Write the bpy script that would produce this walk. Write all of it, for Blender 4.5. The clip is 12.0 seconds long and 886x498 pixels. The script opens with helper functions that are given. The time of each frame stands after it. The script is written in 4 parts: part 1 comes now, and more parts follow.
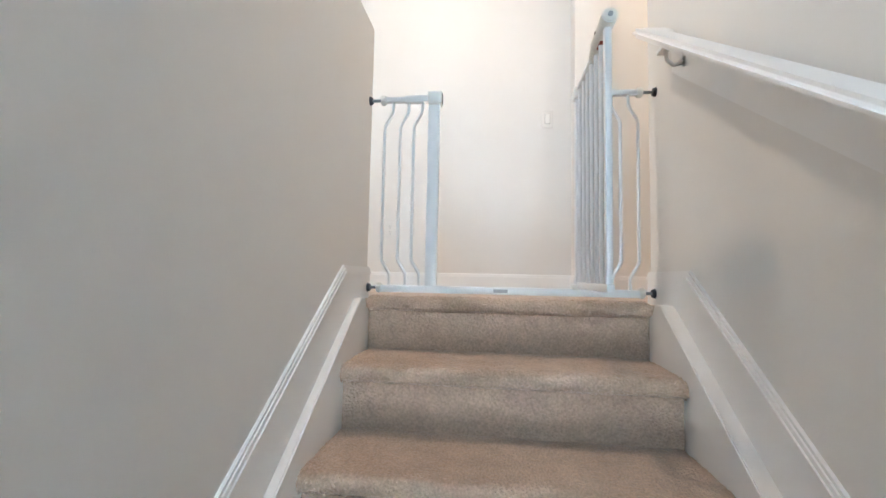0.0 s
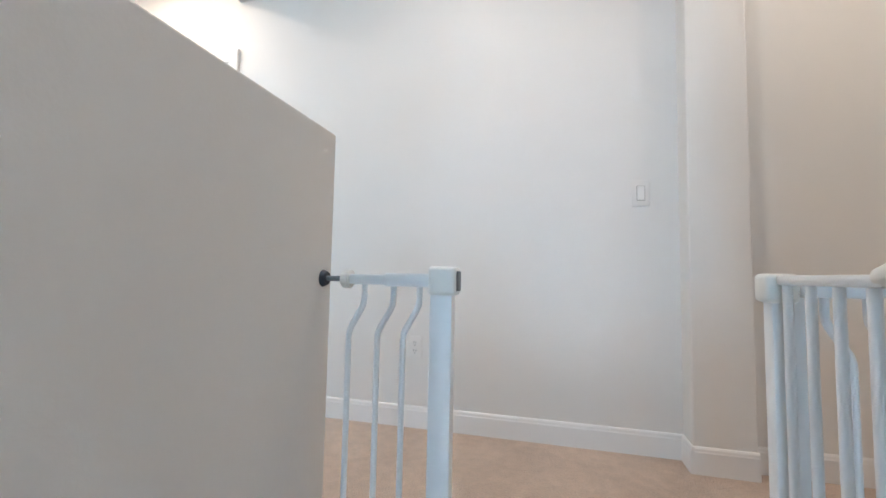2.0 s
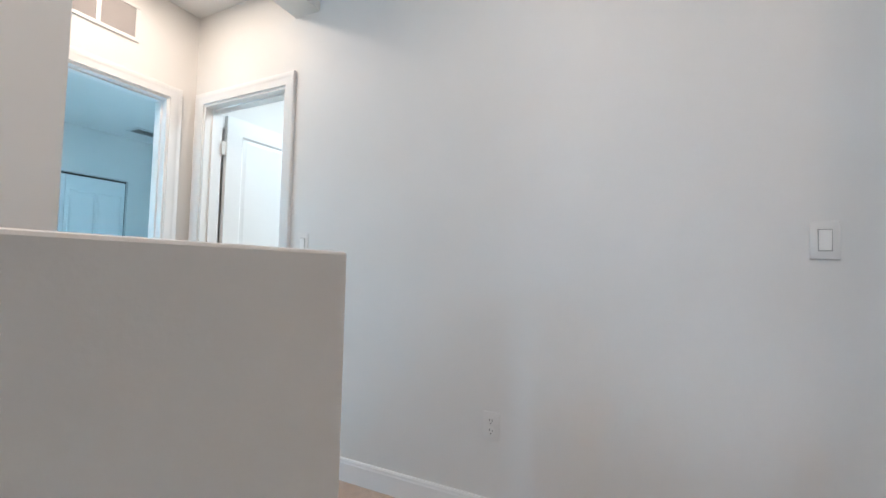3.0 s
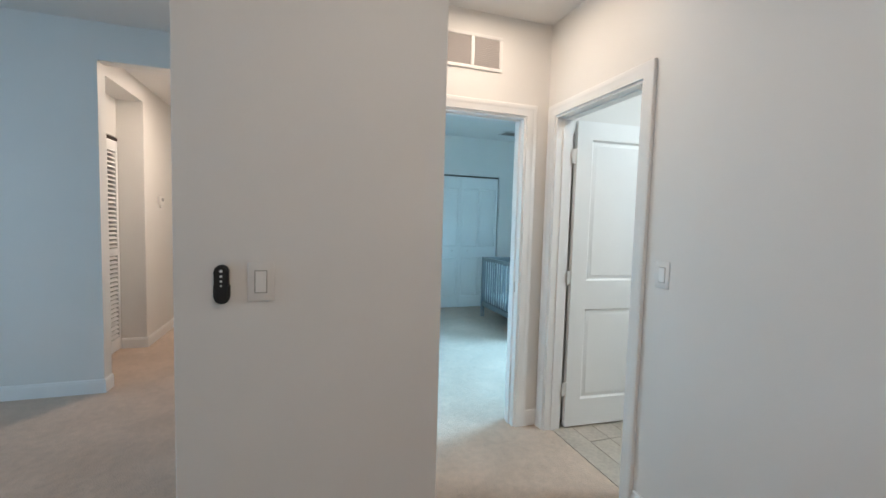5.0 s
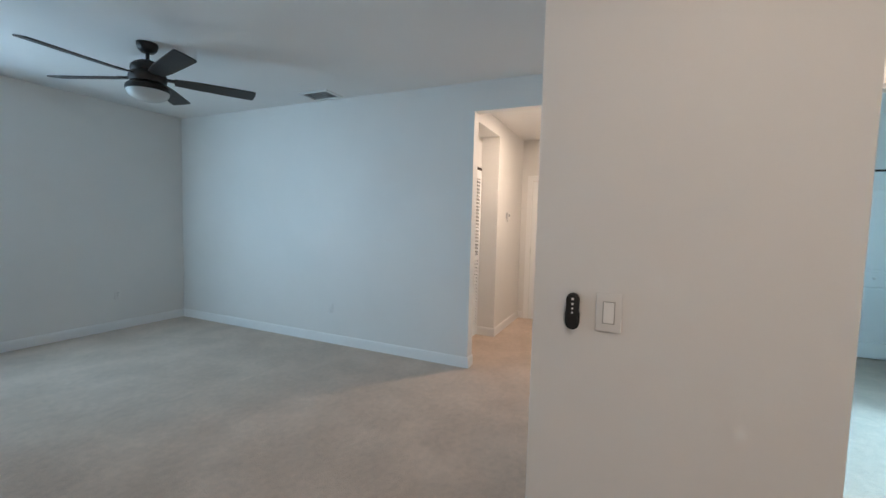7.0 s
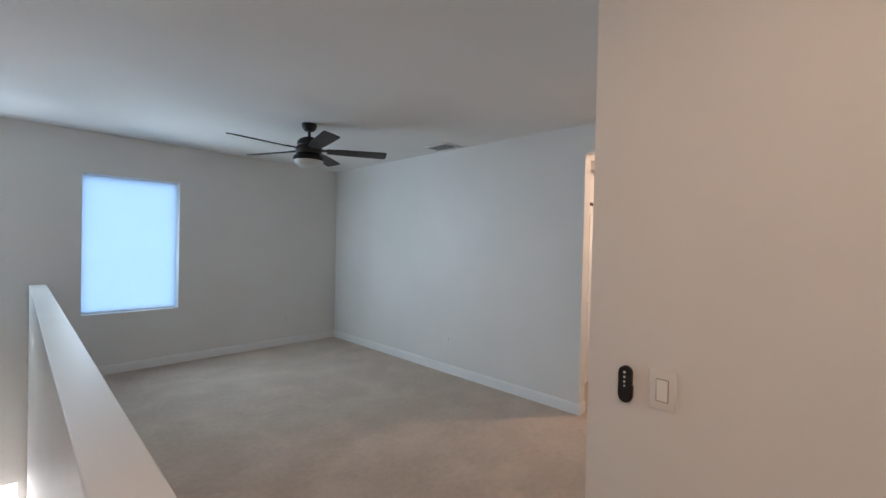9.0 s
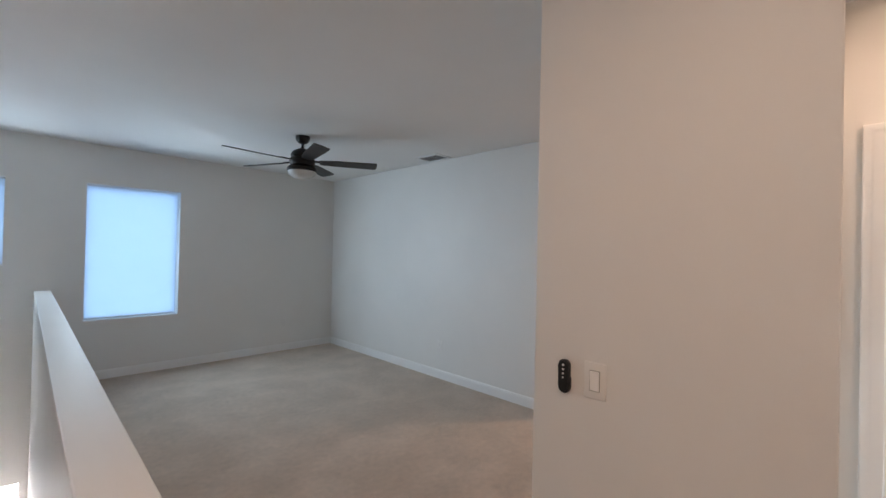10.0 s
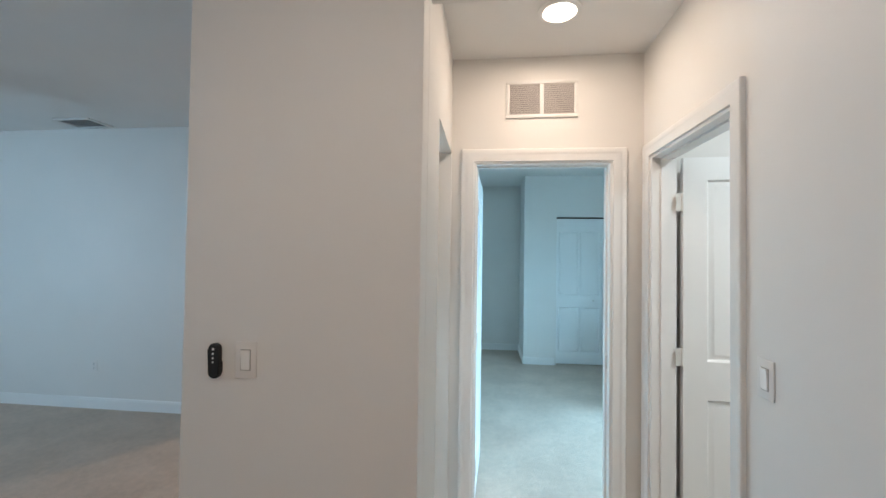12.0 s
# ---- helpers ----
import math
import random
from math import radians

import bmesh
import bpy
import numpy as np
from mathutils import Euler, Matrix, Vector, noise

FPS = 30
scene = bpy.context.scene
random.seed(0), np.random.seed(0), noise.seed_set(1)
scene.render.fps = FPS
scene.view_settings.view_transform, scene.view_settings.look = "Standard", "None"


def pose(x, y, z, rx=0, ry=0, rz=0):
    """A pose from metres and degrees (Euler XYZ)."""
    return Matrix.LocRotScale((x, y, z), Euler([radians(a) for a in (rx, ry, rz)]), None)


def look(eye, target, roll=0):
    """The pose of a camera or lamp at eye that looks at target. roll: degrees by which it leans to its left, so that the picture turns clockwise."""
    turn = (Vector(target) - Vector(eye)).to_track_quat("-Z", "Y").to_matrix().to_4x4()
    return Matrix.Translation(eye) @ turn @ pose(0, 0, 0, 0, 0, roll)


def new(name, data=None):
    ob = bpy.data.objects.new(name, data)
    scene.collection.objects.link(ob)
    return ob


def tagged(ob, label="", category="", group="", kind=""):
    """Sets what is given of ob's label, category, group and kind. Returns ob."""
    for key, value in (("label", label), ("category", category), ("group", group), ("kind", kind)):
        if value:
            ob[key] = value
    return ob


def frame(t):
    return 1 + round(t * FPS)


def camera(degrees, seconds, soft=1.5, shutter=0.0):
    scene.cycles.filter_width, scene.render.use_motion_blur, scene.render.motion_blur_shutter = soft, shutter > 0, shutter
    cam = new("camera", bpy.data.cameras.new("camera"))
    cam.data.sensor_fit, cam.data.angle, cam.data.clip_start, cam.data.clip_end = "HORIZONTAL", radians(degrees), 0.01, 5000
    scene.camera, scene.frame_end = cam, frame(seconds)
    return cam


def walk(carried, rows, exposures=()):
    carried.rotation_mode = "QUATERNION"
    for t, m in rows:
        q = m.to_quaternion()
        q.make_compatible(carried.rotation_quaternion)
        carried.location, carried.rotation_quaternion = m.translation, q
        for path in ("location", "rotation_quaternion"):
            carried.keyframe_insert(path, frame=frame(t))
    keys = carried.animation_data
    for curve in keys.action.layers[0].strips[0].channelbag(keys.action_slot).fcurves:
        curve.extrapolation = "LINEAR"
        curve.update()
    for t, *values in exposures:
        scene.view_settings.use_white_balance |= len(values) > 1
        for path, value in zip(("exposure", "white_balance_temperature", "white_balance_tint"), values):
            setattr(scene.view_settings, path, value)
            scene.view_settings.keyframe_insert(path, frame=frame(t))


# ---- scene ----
cam = camera(94.8, 12.0)
PATH = [
    (0, (0.466, -1.486, 0.089), (0.231, 0.496, 0.218), 1.1),
    (0.5, (0.463, -1.294, 0.25), (0.19, 0.683, 0.389), 1.1),
    (1, (0.445, -1.113, 0.429), (0.115, 0.855, 0.57), 1.0),
    (1.5, (0.451, -0.928, 0.584), (0.055, 1.028, 0.726), 0.9),
    (2, (0.443, -0.741, 0.757), (-0.073, 1.186, 0.889), 1.1),
    (2.5, (0.391, -0.561, 0.923), (-0.287, 1.317, 1.038), 1.3),
    (2.7, (0.368, -0.481, 0.968), (-0.376, 1.371, 1.079), 1.3),
    (4.3, (0.099, -0.199, 1.279), (-1.503, 0.996, 1.211), 1.5),
    (4.5, (0.092, -0.228, 1.296), (-1.613, 0.815, 1.206), 1.6),
    (5, (0.092, -0.226, 1.343), (-1.803, 0.399, 1.217), 1.6),
    (5.5, (0.103, -0.252, 1.381), (-1.881, -0.047, 1.231), 1.5),
    (6, (0.12, -0.295, 1.403), (-1.866, -0.467, 1.237), 1.6),
    (6.5, (0.116, -0.323, 1.423), (-1.806, -0.852, 1.257), 1.5),
    (7, (0.089, -0.318, 1.416), (-1.737, -1.148, 1.279), 1.5),
    (7.5, (0.110, -0.301, 1.436), (-1.592, -1.367, 1.317), 1.2),
    (7.7, (0.116, -0.272, 1.44), (-1.532, -1.42, 1.332), 1.2),
    (8.9, (0.102, -0.030, 1.574), (-1.368, -1.390, 1.539), 1.33),
    (9.5, (0.096, 0.079, 1.551), (-1.288, -1.378, 1.553), 1.4),
    (10, (0.078, 0.202, 1.559), (-1.36, -1.199, 1.576), 1.3),
    (10.5, (0.01, 0.27, 1.562), (-1.554, -0.976, 1.597), 1.3),
    (11, (-0.029, 0.339, 1.541), (-1.762, -0.658, 1.588), 1.3),
    (11.5, (-0.018, 0.364, 1.509), (-1.909, -0.283, 1.559), 1.1),
    (12, (0.033, 0.411, 1.493), (-1.955, 0.195, 1.537), 0.8),
]
walk(cam, [(t, look(eye, target, roll)) for t, eye, target, roll in PATH],
     exposures=[(0.0, 1.28, 6650, 11), (1.0, 1.10, 6350, 11), (2.0, 0.80, 6150, 10), (2.7, 0.50, 6150, 11), (4.3, 0.02, 6500, 11),
                (5.5, 0.0, 6550, 11), (6.5, 0.17, 6700, 13), (7.7, 0.17, 7250, 16), (9.3, 0.0, 8050, 25), (10.0, 0.0, 7950, 25),
                (11.0, 0.0, 7050, 19), (12.0, -0.01, 6750, 13)])

# ---- world, sun, daylight behind the shades, lamps ----
world = bpy.data.worlds.new("sky")
scene.world = world
world.use_nodes = True
_sky = world.node_tree.nodes.new("ShaderNodeTexSky")
_sky.sky_type, _sky.sun_disc = "NISHITA", False
_sky.sun_elevation, _sky.sun_rotation = radians(58), radians(30)
_bg = world.node_tree.nodes["Background"]
_bg.inputs["Strength"].default_value = 0.1
world.node_tree.links.new(_sky.outputs["Color"], _bg.inputs["Color"])


def lamp(name, kind, m, energy, colour, **settings):
    data = bpy.data.lights.new(name, kind)
    data.energy, data.color = energy, colour
    for key, value in settings.items():
        if key == "shape":
            data.shape = value
        elif key == "size":
            data.size = value
        elif key == "size_y":
            data.size_y = value
        elif key == "angle":
            data.angle = value
        elif key == "spread":
            data.spread = value
        elif key == "radius":
            data.shadow_soft_size = value
    ob = new(name, data)
    ob.matrix_world = m
    return ob


DAY = (0.46, 0.76, 1.0)
SHADED = (0.21, 0.53, 1.0)
WARM = (1.0, 0.82, 0.67)
lamp("sun", "SUN", look((4, 6, 12), (0, 0, 0)), 3.0, (1.0, 0.95, 0.88), angle=radians(0.5))
# daylight: soft light behind each shade
def shaded_window(x0, x1, z0, z1, y, glow):
    cx, cz, w, h = (x0 + x1) / 2, (z0 + z1) / 2 - 0.01, x1 - x0, z1 - z0
    lamp("window_daylight", "AREA", look((cx, y - 0.172, cz), (cx, 0, cz)), glow, SHADED, shape="RECTANGLE", size=w - 0.04, size_y=h - 0.05)


shaded_window(-1.316, -0.400, 0.690, 2.252, -5.916, 7.6)
shaded_window(0.232, 0.94, 1.321, 2.232, -5.916, 2.7)
# added fill lamps in the upper openings, brightening the loft beyond the shades' glow
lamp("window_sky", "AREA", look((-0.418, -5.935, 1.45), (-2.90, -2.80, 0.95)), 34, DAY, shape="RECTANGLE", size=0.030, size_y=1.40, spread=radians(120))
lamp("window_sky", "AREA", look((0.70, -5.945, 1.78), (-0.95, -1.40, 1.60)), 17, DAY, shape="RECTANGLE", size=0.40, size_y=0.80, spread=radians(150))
lamp("window_daylight", "AREA", look((0.50, -6.21, -1.60), (0.50, 0, -2.35)), 145, (0.80, 0.90, 1.0), shape="RECTANGLE", size=0.87, size_y=1.3)
lamp("window_daylight", "AREA", look((-3.3, 3.48, 1.425), (-3.3, 1.2, 0.0)), 88, (0.34, 0.72, 1.0), shape="RECTANGLE", size=1.4, size_y=1.35, spread=radians(126))
# ceiling lamps
lamp("hall_downlight", "AREA", look((-1.835, 0.725, 2.60), (-1.835, 0.725, 0)), 5.8, WARM, shape="DISK", size=0.14)
lamp("landing_downlight", "AREA", look((0.0, 0.10, 2.69), (0.0, 0.10, 0)), 9.0, WARM, shape="DISK", size=0.14)
lamp("landing_downlight", "AREA", look((1.65, 0.62, 2.69), (1.65, 0.62, 0)), 3.6, WARM, shape="DISK", size=0.14)
lamp("corridor_downlight", "AREA", look((-4.4, -1.05, 2.60), (-4.4, -1.05, 0)), 18, WARM, shape="DISK", size=0.14)
lamp("bathroom_downlight", "AREA", look((-1.2, 2.2, 2.60), (-1.2, 2.2, 0)), 22, (0.82, 0.95, 1.0), shape="DISK", size=0.2)

# ---- materials ----
def material(name, colour, rough=0.6, metal=0.0, spread=0.06, scale=3.0, grain=0.0, grain_scale=400.0, bump=0.0,
             bump_scale=300.0, translucent=0.0, emit=0.0, emit_colour=(1, 1, 1), specular=0.5, coat=0.0):
    """A surface whose colour drifts at two scales and whose fine relief is real-sized."""
    mat = bpy.data.materials.new(name)
    mat.use_nodes = True
    tree = mat.node_tree
    n, link = tree.nodes, tree.links.new
    bsdf = n["Principled BSDF"]
    bsdf.inputs["Roughness"].default_value = rough
    bsdf.inputs["Metallic"].default_value = metal
    bsdf.inputs["Specular IOR Level"].default_value = specular
    bsdf.inputs["Coat Weight"].default_value = coat
    co = n.new("ShaderNodeTexCoord")
    big = n.new("ShaderNodeTexNoise")
    big.inputs["Scale"].default_value, big.inputs["Detail"].default_value = scale, 5.0
    link(co.outputs["Object"], big.inputs["Vector"])
    ramp = n.new("ShaderNodeMapRange")
    ramp.inputs["From Min"].default_value, ramp.inputs["From Max"].default_value = 0.3, 0.7
    ramp.inputs["To Min"].default_value, ramp.inputs["To Max"].default_value = 1 - spread, 1 + spread
    link(big.outputs["Fac"], ramp.inputs["Value"])
    last = ramp.outputs["Result"]
    if grain:
        fine = n.new("ShaderNodeTexNoise")
        fine.inputs["Scale"].default_value, fine.inputs["Detail"].default_value = grain_scale, 3.0
        link(co.outputs["Object"], fine.inputs["Vector"])
        r2 = n.new("ShaderNodeMapRange")
        r2.inputs["From Min"].default_value, r2.inputs["From Max"].default_value = 0.3, 0.7
        r2.inputs["To Min"].default_value, r2.inputs["To Max"].default_value = 1 - grain, 1 + grain
        link(fine.outputs["Fac"], r2.inputs["Value"])
        mul = n.new("ShaderNodeMath")
        mul.operation = "MULTIPLY"
        link(last, mul.inputs[0])
        link(r2.outputs["Result"], mul.inputs[1])
        last = mul.outputs["Value"]
    mix = n.new("ShaderNodeVectorMath")
    mix.operation = "SCALE"
    mix.inputs[0].default_value = colour
    link(last, mix.inputs["Scale"])
    link(mix.outputs["Vector"], bsdf.inputs["Base Color"])
    if bump:
        tex = n.new("ShaderNodeTexNoise")
        tex.inputs["Scale"].default_value, tex.inputs["Detail"].default_value = bump_scale, 2.0
        link(co.outputs["Object"], tex.inputs["Vector"])
        b = n.new("ShaderNodeBump")
        b.inputs["Strength"].default_value, b.inputs["Distance"].default_value = bump, 0.003
        link(tex.outputs["Fac"], b.inputs["Height"])
        link(b.outputs["Normal"], bsdf.inputs["Normal"])
    if emit:
        bsdf.inputs["Emission Color"].default_value = (*emit_colour, 1)
        bsdf.inputs["Emission Strength"].default_value = emit
    if translucent:
        tr = n.new("ShaderNodeBsdfTranslucent")
        link(mix.outputs["Vector"], tr.inputs["Color"])
        ms = n.new("ShaderNodeMixShader")
        ms.inputs["Fac"].default_value = translucent
        link(bsdf.outputs["BSDF"], ms.inputs[1])
        link(tr.outputs["BSDF"], ms.inputs[2])
        link(ms.outputs["Shader"], n["Material Output"].inputs["Surface"])
    return mat


def carpet_material(name, light, dark, low=0.84, high=1.10):
    """Cut-pile carpet: soft footprints, flattened patches and tufts."""
    mat = bpy.data.materials.new(name)
    mat.use_nodes = True
    tree = mat.node_tree
    n, link = tree.nodes, tree.links.new
    bsdf = n["Principled BSDF"]
    bsdf.inputs["Roughness"].default_value = 0.95
    bsdf.inputs["Specular IOR Level"].default_value = 0.1
    bsdf.inputs["Sheen Weight"].default_value = 0.25
    bsdf.inputs["Sheen Roughness"].default_value = 0.6
    co = n.new("ShaderNodeTexCoord")

    def noise_tex(scale, detail, distort=0.0):
        t = n.new("ShaderNodeTexNoise")
        t.inputs["Scale"].default_value, t.inputs["Detail"].default_value = scale, detail
        t.inputs["Distortion"].default_value = distort
        link(co.outputs["Object"], t.inputs["Vector"])
        return t.outputs["Fac"]

    prints = n.new("ShaderNodeMapRange")
    prints.inputs["From Min"].default_value, prints.inputs["From Max"].default_value = 0.38, 0.68
    link(noise_tex(2.6, 6.0, 0.25), prints.inputs["Value"])
    tufts = n.new("ShaderNodeMapRange")
    tufts.inputs["From Min"].default_value, tufts.inputs["From Max"].default_value = 0.3, 0.7
    tufts.inputs["To Min"].default_value, tufts.inputs["To Max"].default_value = low, high
    fine = noise_tex(150.0, 4.0)
    link(fine, tufts.inputs["Value"])
    wisps = n.new("ShaderNodeMapRange")
    wisps.inputs["From Min"].default_value, wisps.inputs["From Max"].default_value = 0.3, 0.7
    wisps.inputs["To Min"].default_value, wisps.inputs["To Max"].default_value = 0.92, 1.07
    link(noise_tex(22.0, 4.0, 0.2), wisps.inputs["Value"])
    mix = n.new("ShaderNodeMix")
    mix.data_type = "RGBA"
    mix.inputs[6].default_value, mix.inputs[7].default_value = (*dark, 1), (*light, 1)
    link(prints.outputs["Result"], mix.inputs[0])
    m1 = n.new("ShaderNodeMath")
    m1.operation = "MULTIPLY"
    link(tufts.outputs["Result"], m1.inputs[0])
    link(wisps.outputs["Result"], m1.inputs[1])
    sc = n.new("ShaderNodeVectorMath")
    sc.operation = "SCALE"
    link(mix.outputs[2], sc.inputs[0])
    link(m1.outputs["Value"], sc.inputs["Scale"])
    link(sc.outputs["Vector"], bsdf.inputs["Base Color"])
    b = n.new("ShaderNodeBump")
    b.inputs["Strength"].default_value, b.inputs["Distance"].default_value = 0.9, 0.009
    link(fine, b.inputs["Height"])
    link(b.outputs["Normal"], bsdf.inputs["Normal"])
    return mat


PAINT = material("wall_paint", (0.79, 0.775, 0.75), rough=0.5, spread=0.025, scale=1.3, bump=0.07, bump_scale=150, specular=0.42)
CEIL = material("ceiling_paint", (0.82, 0.81, 0.795), rough=0.85, spread=0.02, scale=1.1, bump=0.25, bump_scale=120, specular=0.2)
TRIM = material("trim_paint", (0.86, 0.855, 0.845), rough=0.42, spread=0.02, scale=4, specular=0.45)
DOORP = material("door_paint", (0.85, 0.855, 0.85), rough=0.38, spread=0.02, scale=2, bump=0.05, bump_scale=90)
RAILP = material("rail_paint", (0.86, 0.855, 0.845), rough=0.28, spread=0.025, scale=6, specular=0.5)
CARPET = carpet_material("beige_carpet", (0.67, 0.525, 0.425), (0.56, 0.433, 0.345))
STAIR_CARPET = carpet_material("beige_stair_carpet", (0.64, 0.475, 0.365), (0.51, 0.37, 0.28), 0.80, 1.12)
GATEW = material("gate_enamel", (0.80, 0.82, 0.83), rough=0.3, spread=0.03, scale=8, specular=0.5)
GATEP = material("gate_plastic", (0.80, 0.80, 0.77), rough=0.4, spread=0.03, scale=10)
STEEL = material("grey_steel", (0.22, 0.25, 0.28), rough=0.38, metal=0.7, spread=0.1, scale=30)
RUBBER = material("dark_rubber", (0.05, 0.06, 0.08), rough=0.7, spread=0.1, scale=30)
# mid grey that paints the shade round a switch rocker
GAP_SHADE = material("switch_gap_shade", (0.40, 0.385, 0.365), rough=0.5, spread=0.03)
PLATE = material("switch_plastic", (0.80, 0.785, 0.76), rough=0.3, spread=0.015, scale=5)
ROCKER = material("rocker_plastic", (0.90, 0.89, 0.87), rough=0.3, spread=0.01)
SLOT = material("dark_slot", (0.02, 0.02, 0.02), rough=0.8, spread=0.05)
BLACKP = material("black_plastic", (0.008, 0.008, 0.009), rough=0.35, spread=0.1, scale=20)
GREYB = material("button_grey", (0.35, 0.36, 0.37), rough=0.5, spread=0.04)
ICON = material("button_white", (0.72, 0.73, 0.74), rough=0.5, spread=0.03)
BRONZE = material("dark_bronze", (0.020, 0.016, 0.015), rough=0.42, metal=0.4, spread=0.15, scale=12)
BLADE = material("dark_blade", (0.030, 0.025, 0.024), rough=0.5, spread=0.2, scale=7, grain=0.15, grain_scale=60)
FROST = material("frosted_glass", (0.78, 0.79, 0.78), rough=0.25, spread=0.02, translucent=0.3)
SHADE = material("cellular_shade", (0.86, 0.90, 0.93), rough=0.9, spread=0.015, scale=1.5, translucent=0.85)
VENTW = material("vent_enamel", (0.76, 0.75, 0.73), rough=0.4, spread=0.03, scale=6)
SLATM = material("vent_slat_enamel", (0.56, 0.52, 0.50), rough=0.5, spread=0.03, scale=6)
# near-black that paints the shade inside the vents
DUCT_SHADE = material("duct_shade", (0.06, 0.055, 0.05), rough=0.9, spread=0.1)
CRIBP = material("crib_paint", (0.23, 0.26, 0.28), rough=0.45, spread=0.05, scale=5)
SHEET = material("crib_sheet", (0.75, 0.76, 0.78), rough=0.9, spread=0.04, scale=9, bump=0.2, bump_scale=60)
TILE = material("wood_tile", (0.47, 0.415, 0.355), rough=0.4, spread=0.12, scale=5, grain=0.1, grain_scale=40)
HINGE = material("hinge_paint", (0.72, 0.72, 0.70), rough=0.35, spread=0.04, scale=20, metal=0.2)
NICKEL = material("satin_nickel", (0.55, 0.54, 0.52), rough=0.3, metal=1.0, spread=0.04, scale=10)
LAMPW = material("lamp_diffuser", (0.9, 0.88, 0.84), rough=0.4, spread=0.01, emit=7.0, emit_colour=(1.0, 0.86, 0.68))
LAMPD = material("lamp_diffuser_cool", (0.9, 0.9, 0.9), rough=0.4, spread=0.01, emit=5.0, emit_colour=(0.9, 0.97, 1.0))
# dark metal of the tracks, also the painted shade of the closet's side gap
TRACK_GAP = material("brown_track_gap_shade", (0.06, 0.045, 0.035), rough=0.5, metal=0.5, spread=0.1)
GROUND = material("lawn", (0.07, 0.10, 0.035), rough=0.95, spread=0.3, scale=0.6, grain=0.3, grain_scale=20)
GLASS = bpy.data.materials.new("window_glass")
GLASS.use_nodes = True
GLASS.node_tree.nodes["Principled BSDF"].inputs["Transmission Weight"].default_value = 1.0
GLASS.node_tree.nodes["Principled BSDF"].inputs["Roughness"].default_value = 0.02
GLASS.node_tree.nodes["Principled BSDF"].inputs["IOR"].default_value = 1.45


# ---- mesh helpers ----
def mesh_from(bm, name, mat, smooth=False):
    bmesh.ops.recalc_face_normals(bm, faces=bm.faces)
    me = bpy.data.meshes.new(name)
    bm.to_mesh(me)
    bm.free()
    me.materials.append(mat)
    if smooth:
        me.polygons.foreach_set("use_smooth", [True] * len(me.polygons))
        me.set_sharp_from_angle(angle=radians(38))
    return me


def part(name, bm, mat, parent, label="", smooth=True):
    ob = new(name, mesh_from(bm, name, mat, smooth))
    ob.parent = parent
    if label:
        ob["label"] = label
    return ob


def thing(name, label, category, group="", m=None):
    ob = new(name)
    ob.empty_display_size = 0.05
    if m is not None:
        ob.matrix_basis = m
    return tagged(ob, label, category, group)


def solid(name, bm, mat, label, category="", kind="", group="", smooth=False):
    return tagged(new(name, mesh_from(bm, name, mat, smooth)), label, category, group, kind)


def box(bm, x0, x1, y0, y1, z0, z1, bevel=0.0, segments=2):
    made = bmesh.ops.create_cube(bm, size=1.0, matrix=Matrix.LocRotScale(
        ((x0 + x1) / 2, (y0 + y1) / 2, (z0 + z1) / 2), None, (abs(x1 - x0), abs(y1 - y0), abs(z1 - z0))))
    if bevel:
        edges = list({e for v in made["verts"] for e in v.link_edges})
        bmesh.ops.bevel(bm, geom=edges, offset=bevel, segments=segments, affect="EDGES", profile=0.5)
    return bm


def one_box(*a, **k):
    return box(bmesh.new(), *a, **k)


def cyl(bm, p, q, r0, r1=None, sides=20):
    p, q = Vector(p), Vector(q)
    m = Matrix.Translation((p + q) / 2) @ (q - p).to_track_quat("Z", "Y").to_matrix().to_4x4()
    bmesh.ops.create_cone(bm, cap_ends=True, segments=sides, radius1=r0, radius2=r0 if r1 is None else r1,
                          depth=(q - p).length, matrix=m)
    return bm


def tube(bm, pts, r, sides=10):
    """A round bar along a bent line."""
    pts = [Vector(p) for p in pts]
    rings = []
    for i, p in enumerate(pts):
        d = (pts[min(i + 1, len(pts) - 1)] - pts[max(i - 1, 0)]).normalized()
        side = Vector((0, 1, 0))
        side = (side - d * side.dot(d)).normalized()
        up = d.cross(side)
        rings.append([bm.verts.new(p + r * (math.cos(a) * side + math.sin(a) * up))
                      for a in (2 * math.pi * k / sides for k in range(sides))])
    for a, b in zip(rings, rings[1:]):
        for k in range(sides):
            bm.faces.new((a[k], a[(k + 1) % sides], b[(k + 1) % sides], b[k]))
    bm.faces.new(rings[0]), bm.faces.new(rings[-1])
    return bm


def lathe(bm, profile, centre, sides=32):
    """Turns (radius, height) pairs about the upright line through centre."""
    cx, cy = centre
    rings = [[bm.verts.new((cx + r * math.cos(2 * math.pi * k / sides), cy + r * math.sin(2 * math.pi * k / sides), z))
              for k in range(sides)] for r, z in profile]
    for a, b in zip(rings, rings[1:]):
        for k in range(sides):
            bm.faces.new((a[k], a[(k + 1) % sides], b[(k + 1) % sides], b[k]))
    bm.faces.new(rings[0]), bm.faces.new(rings[-1])
    return bm


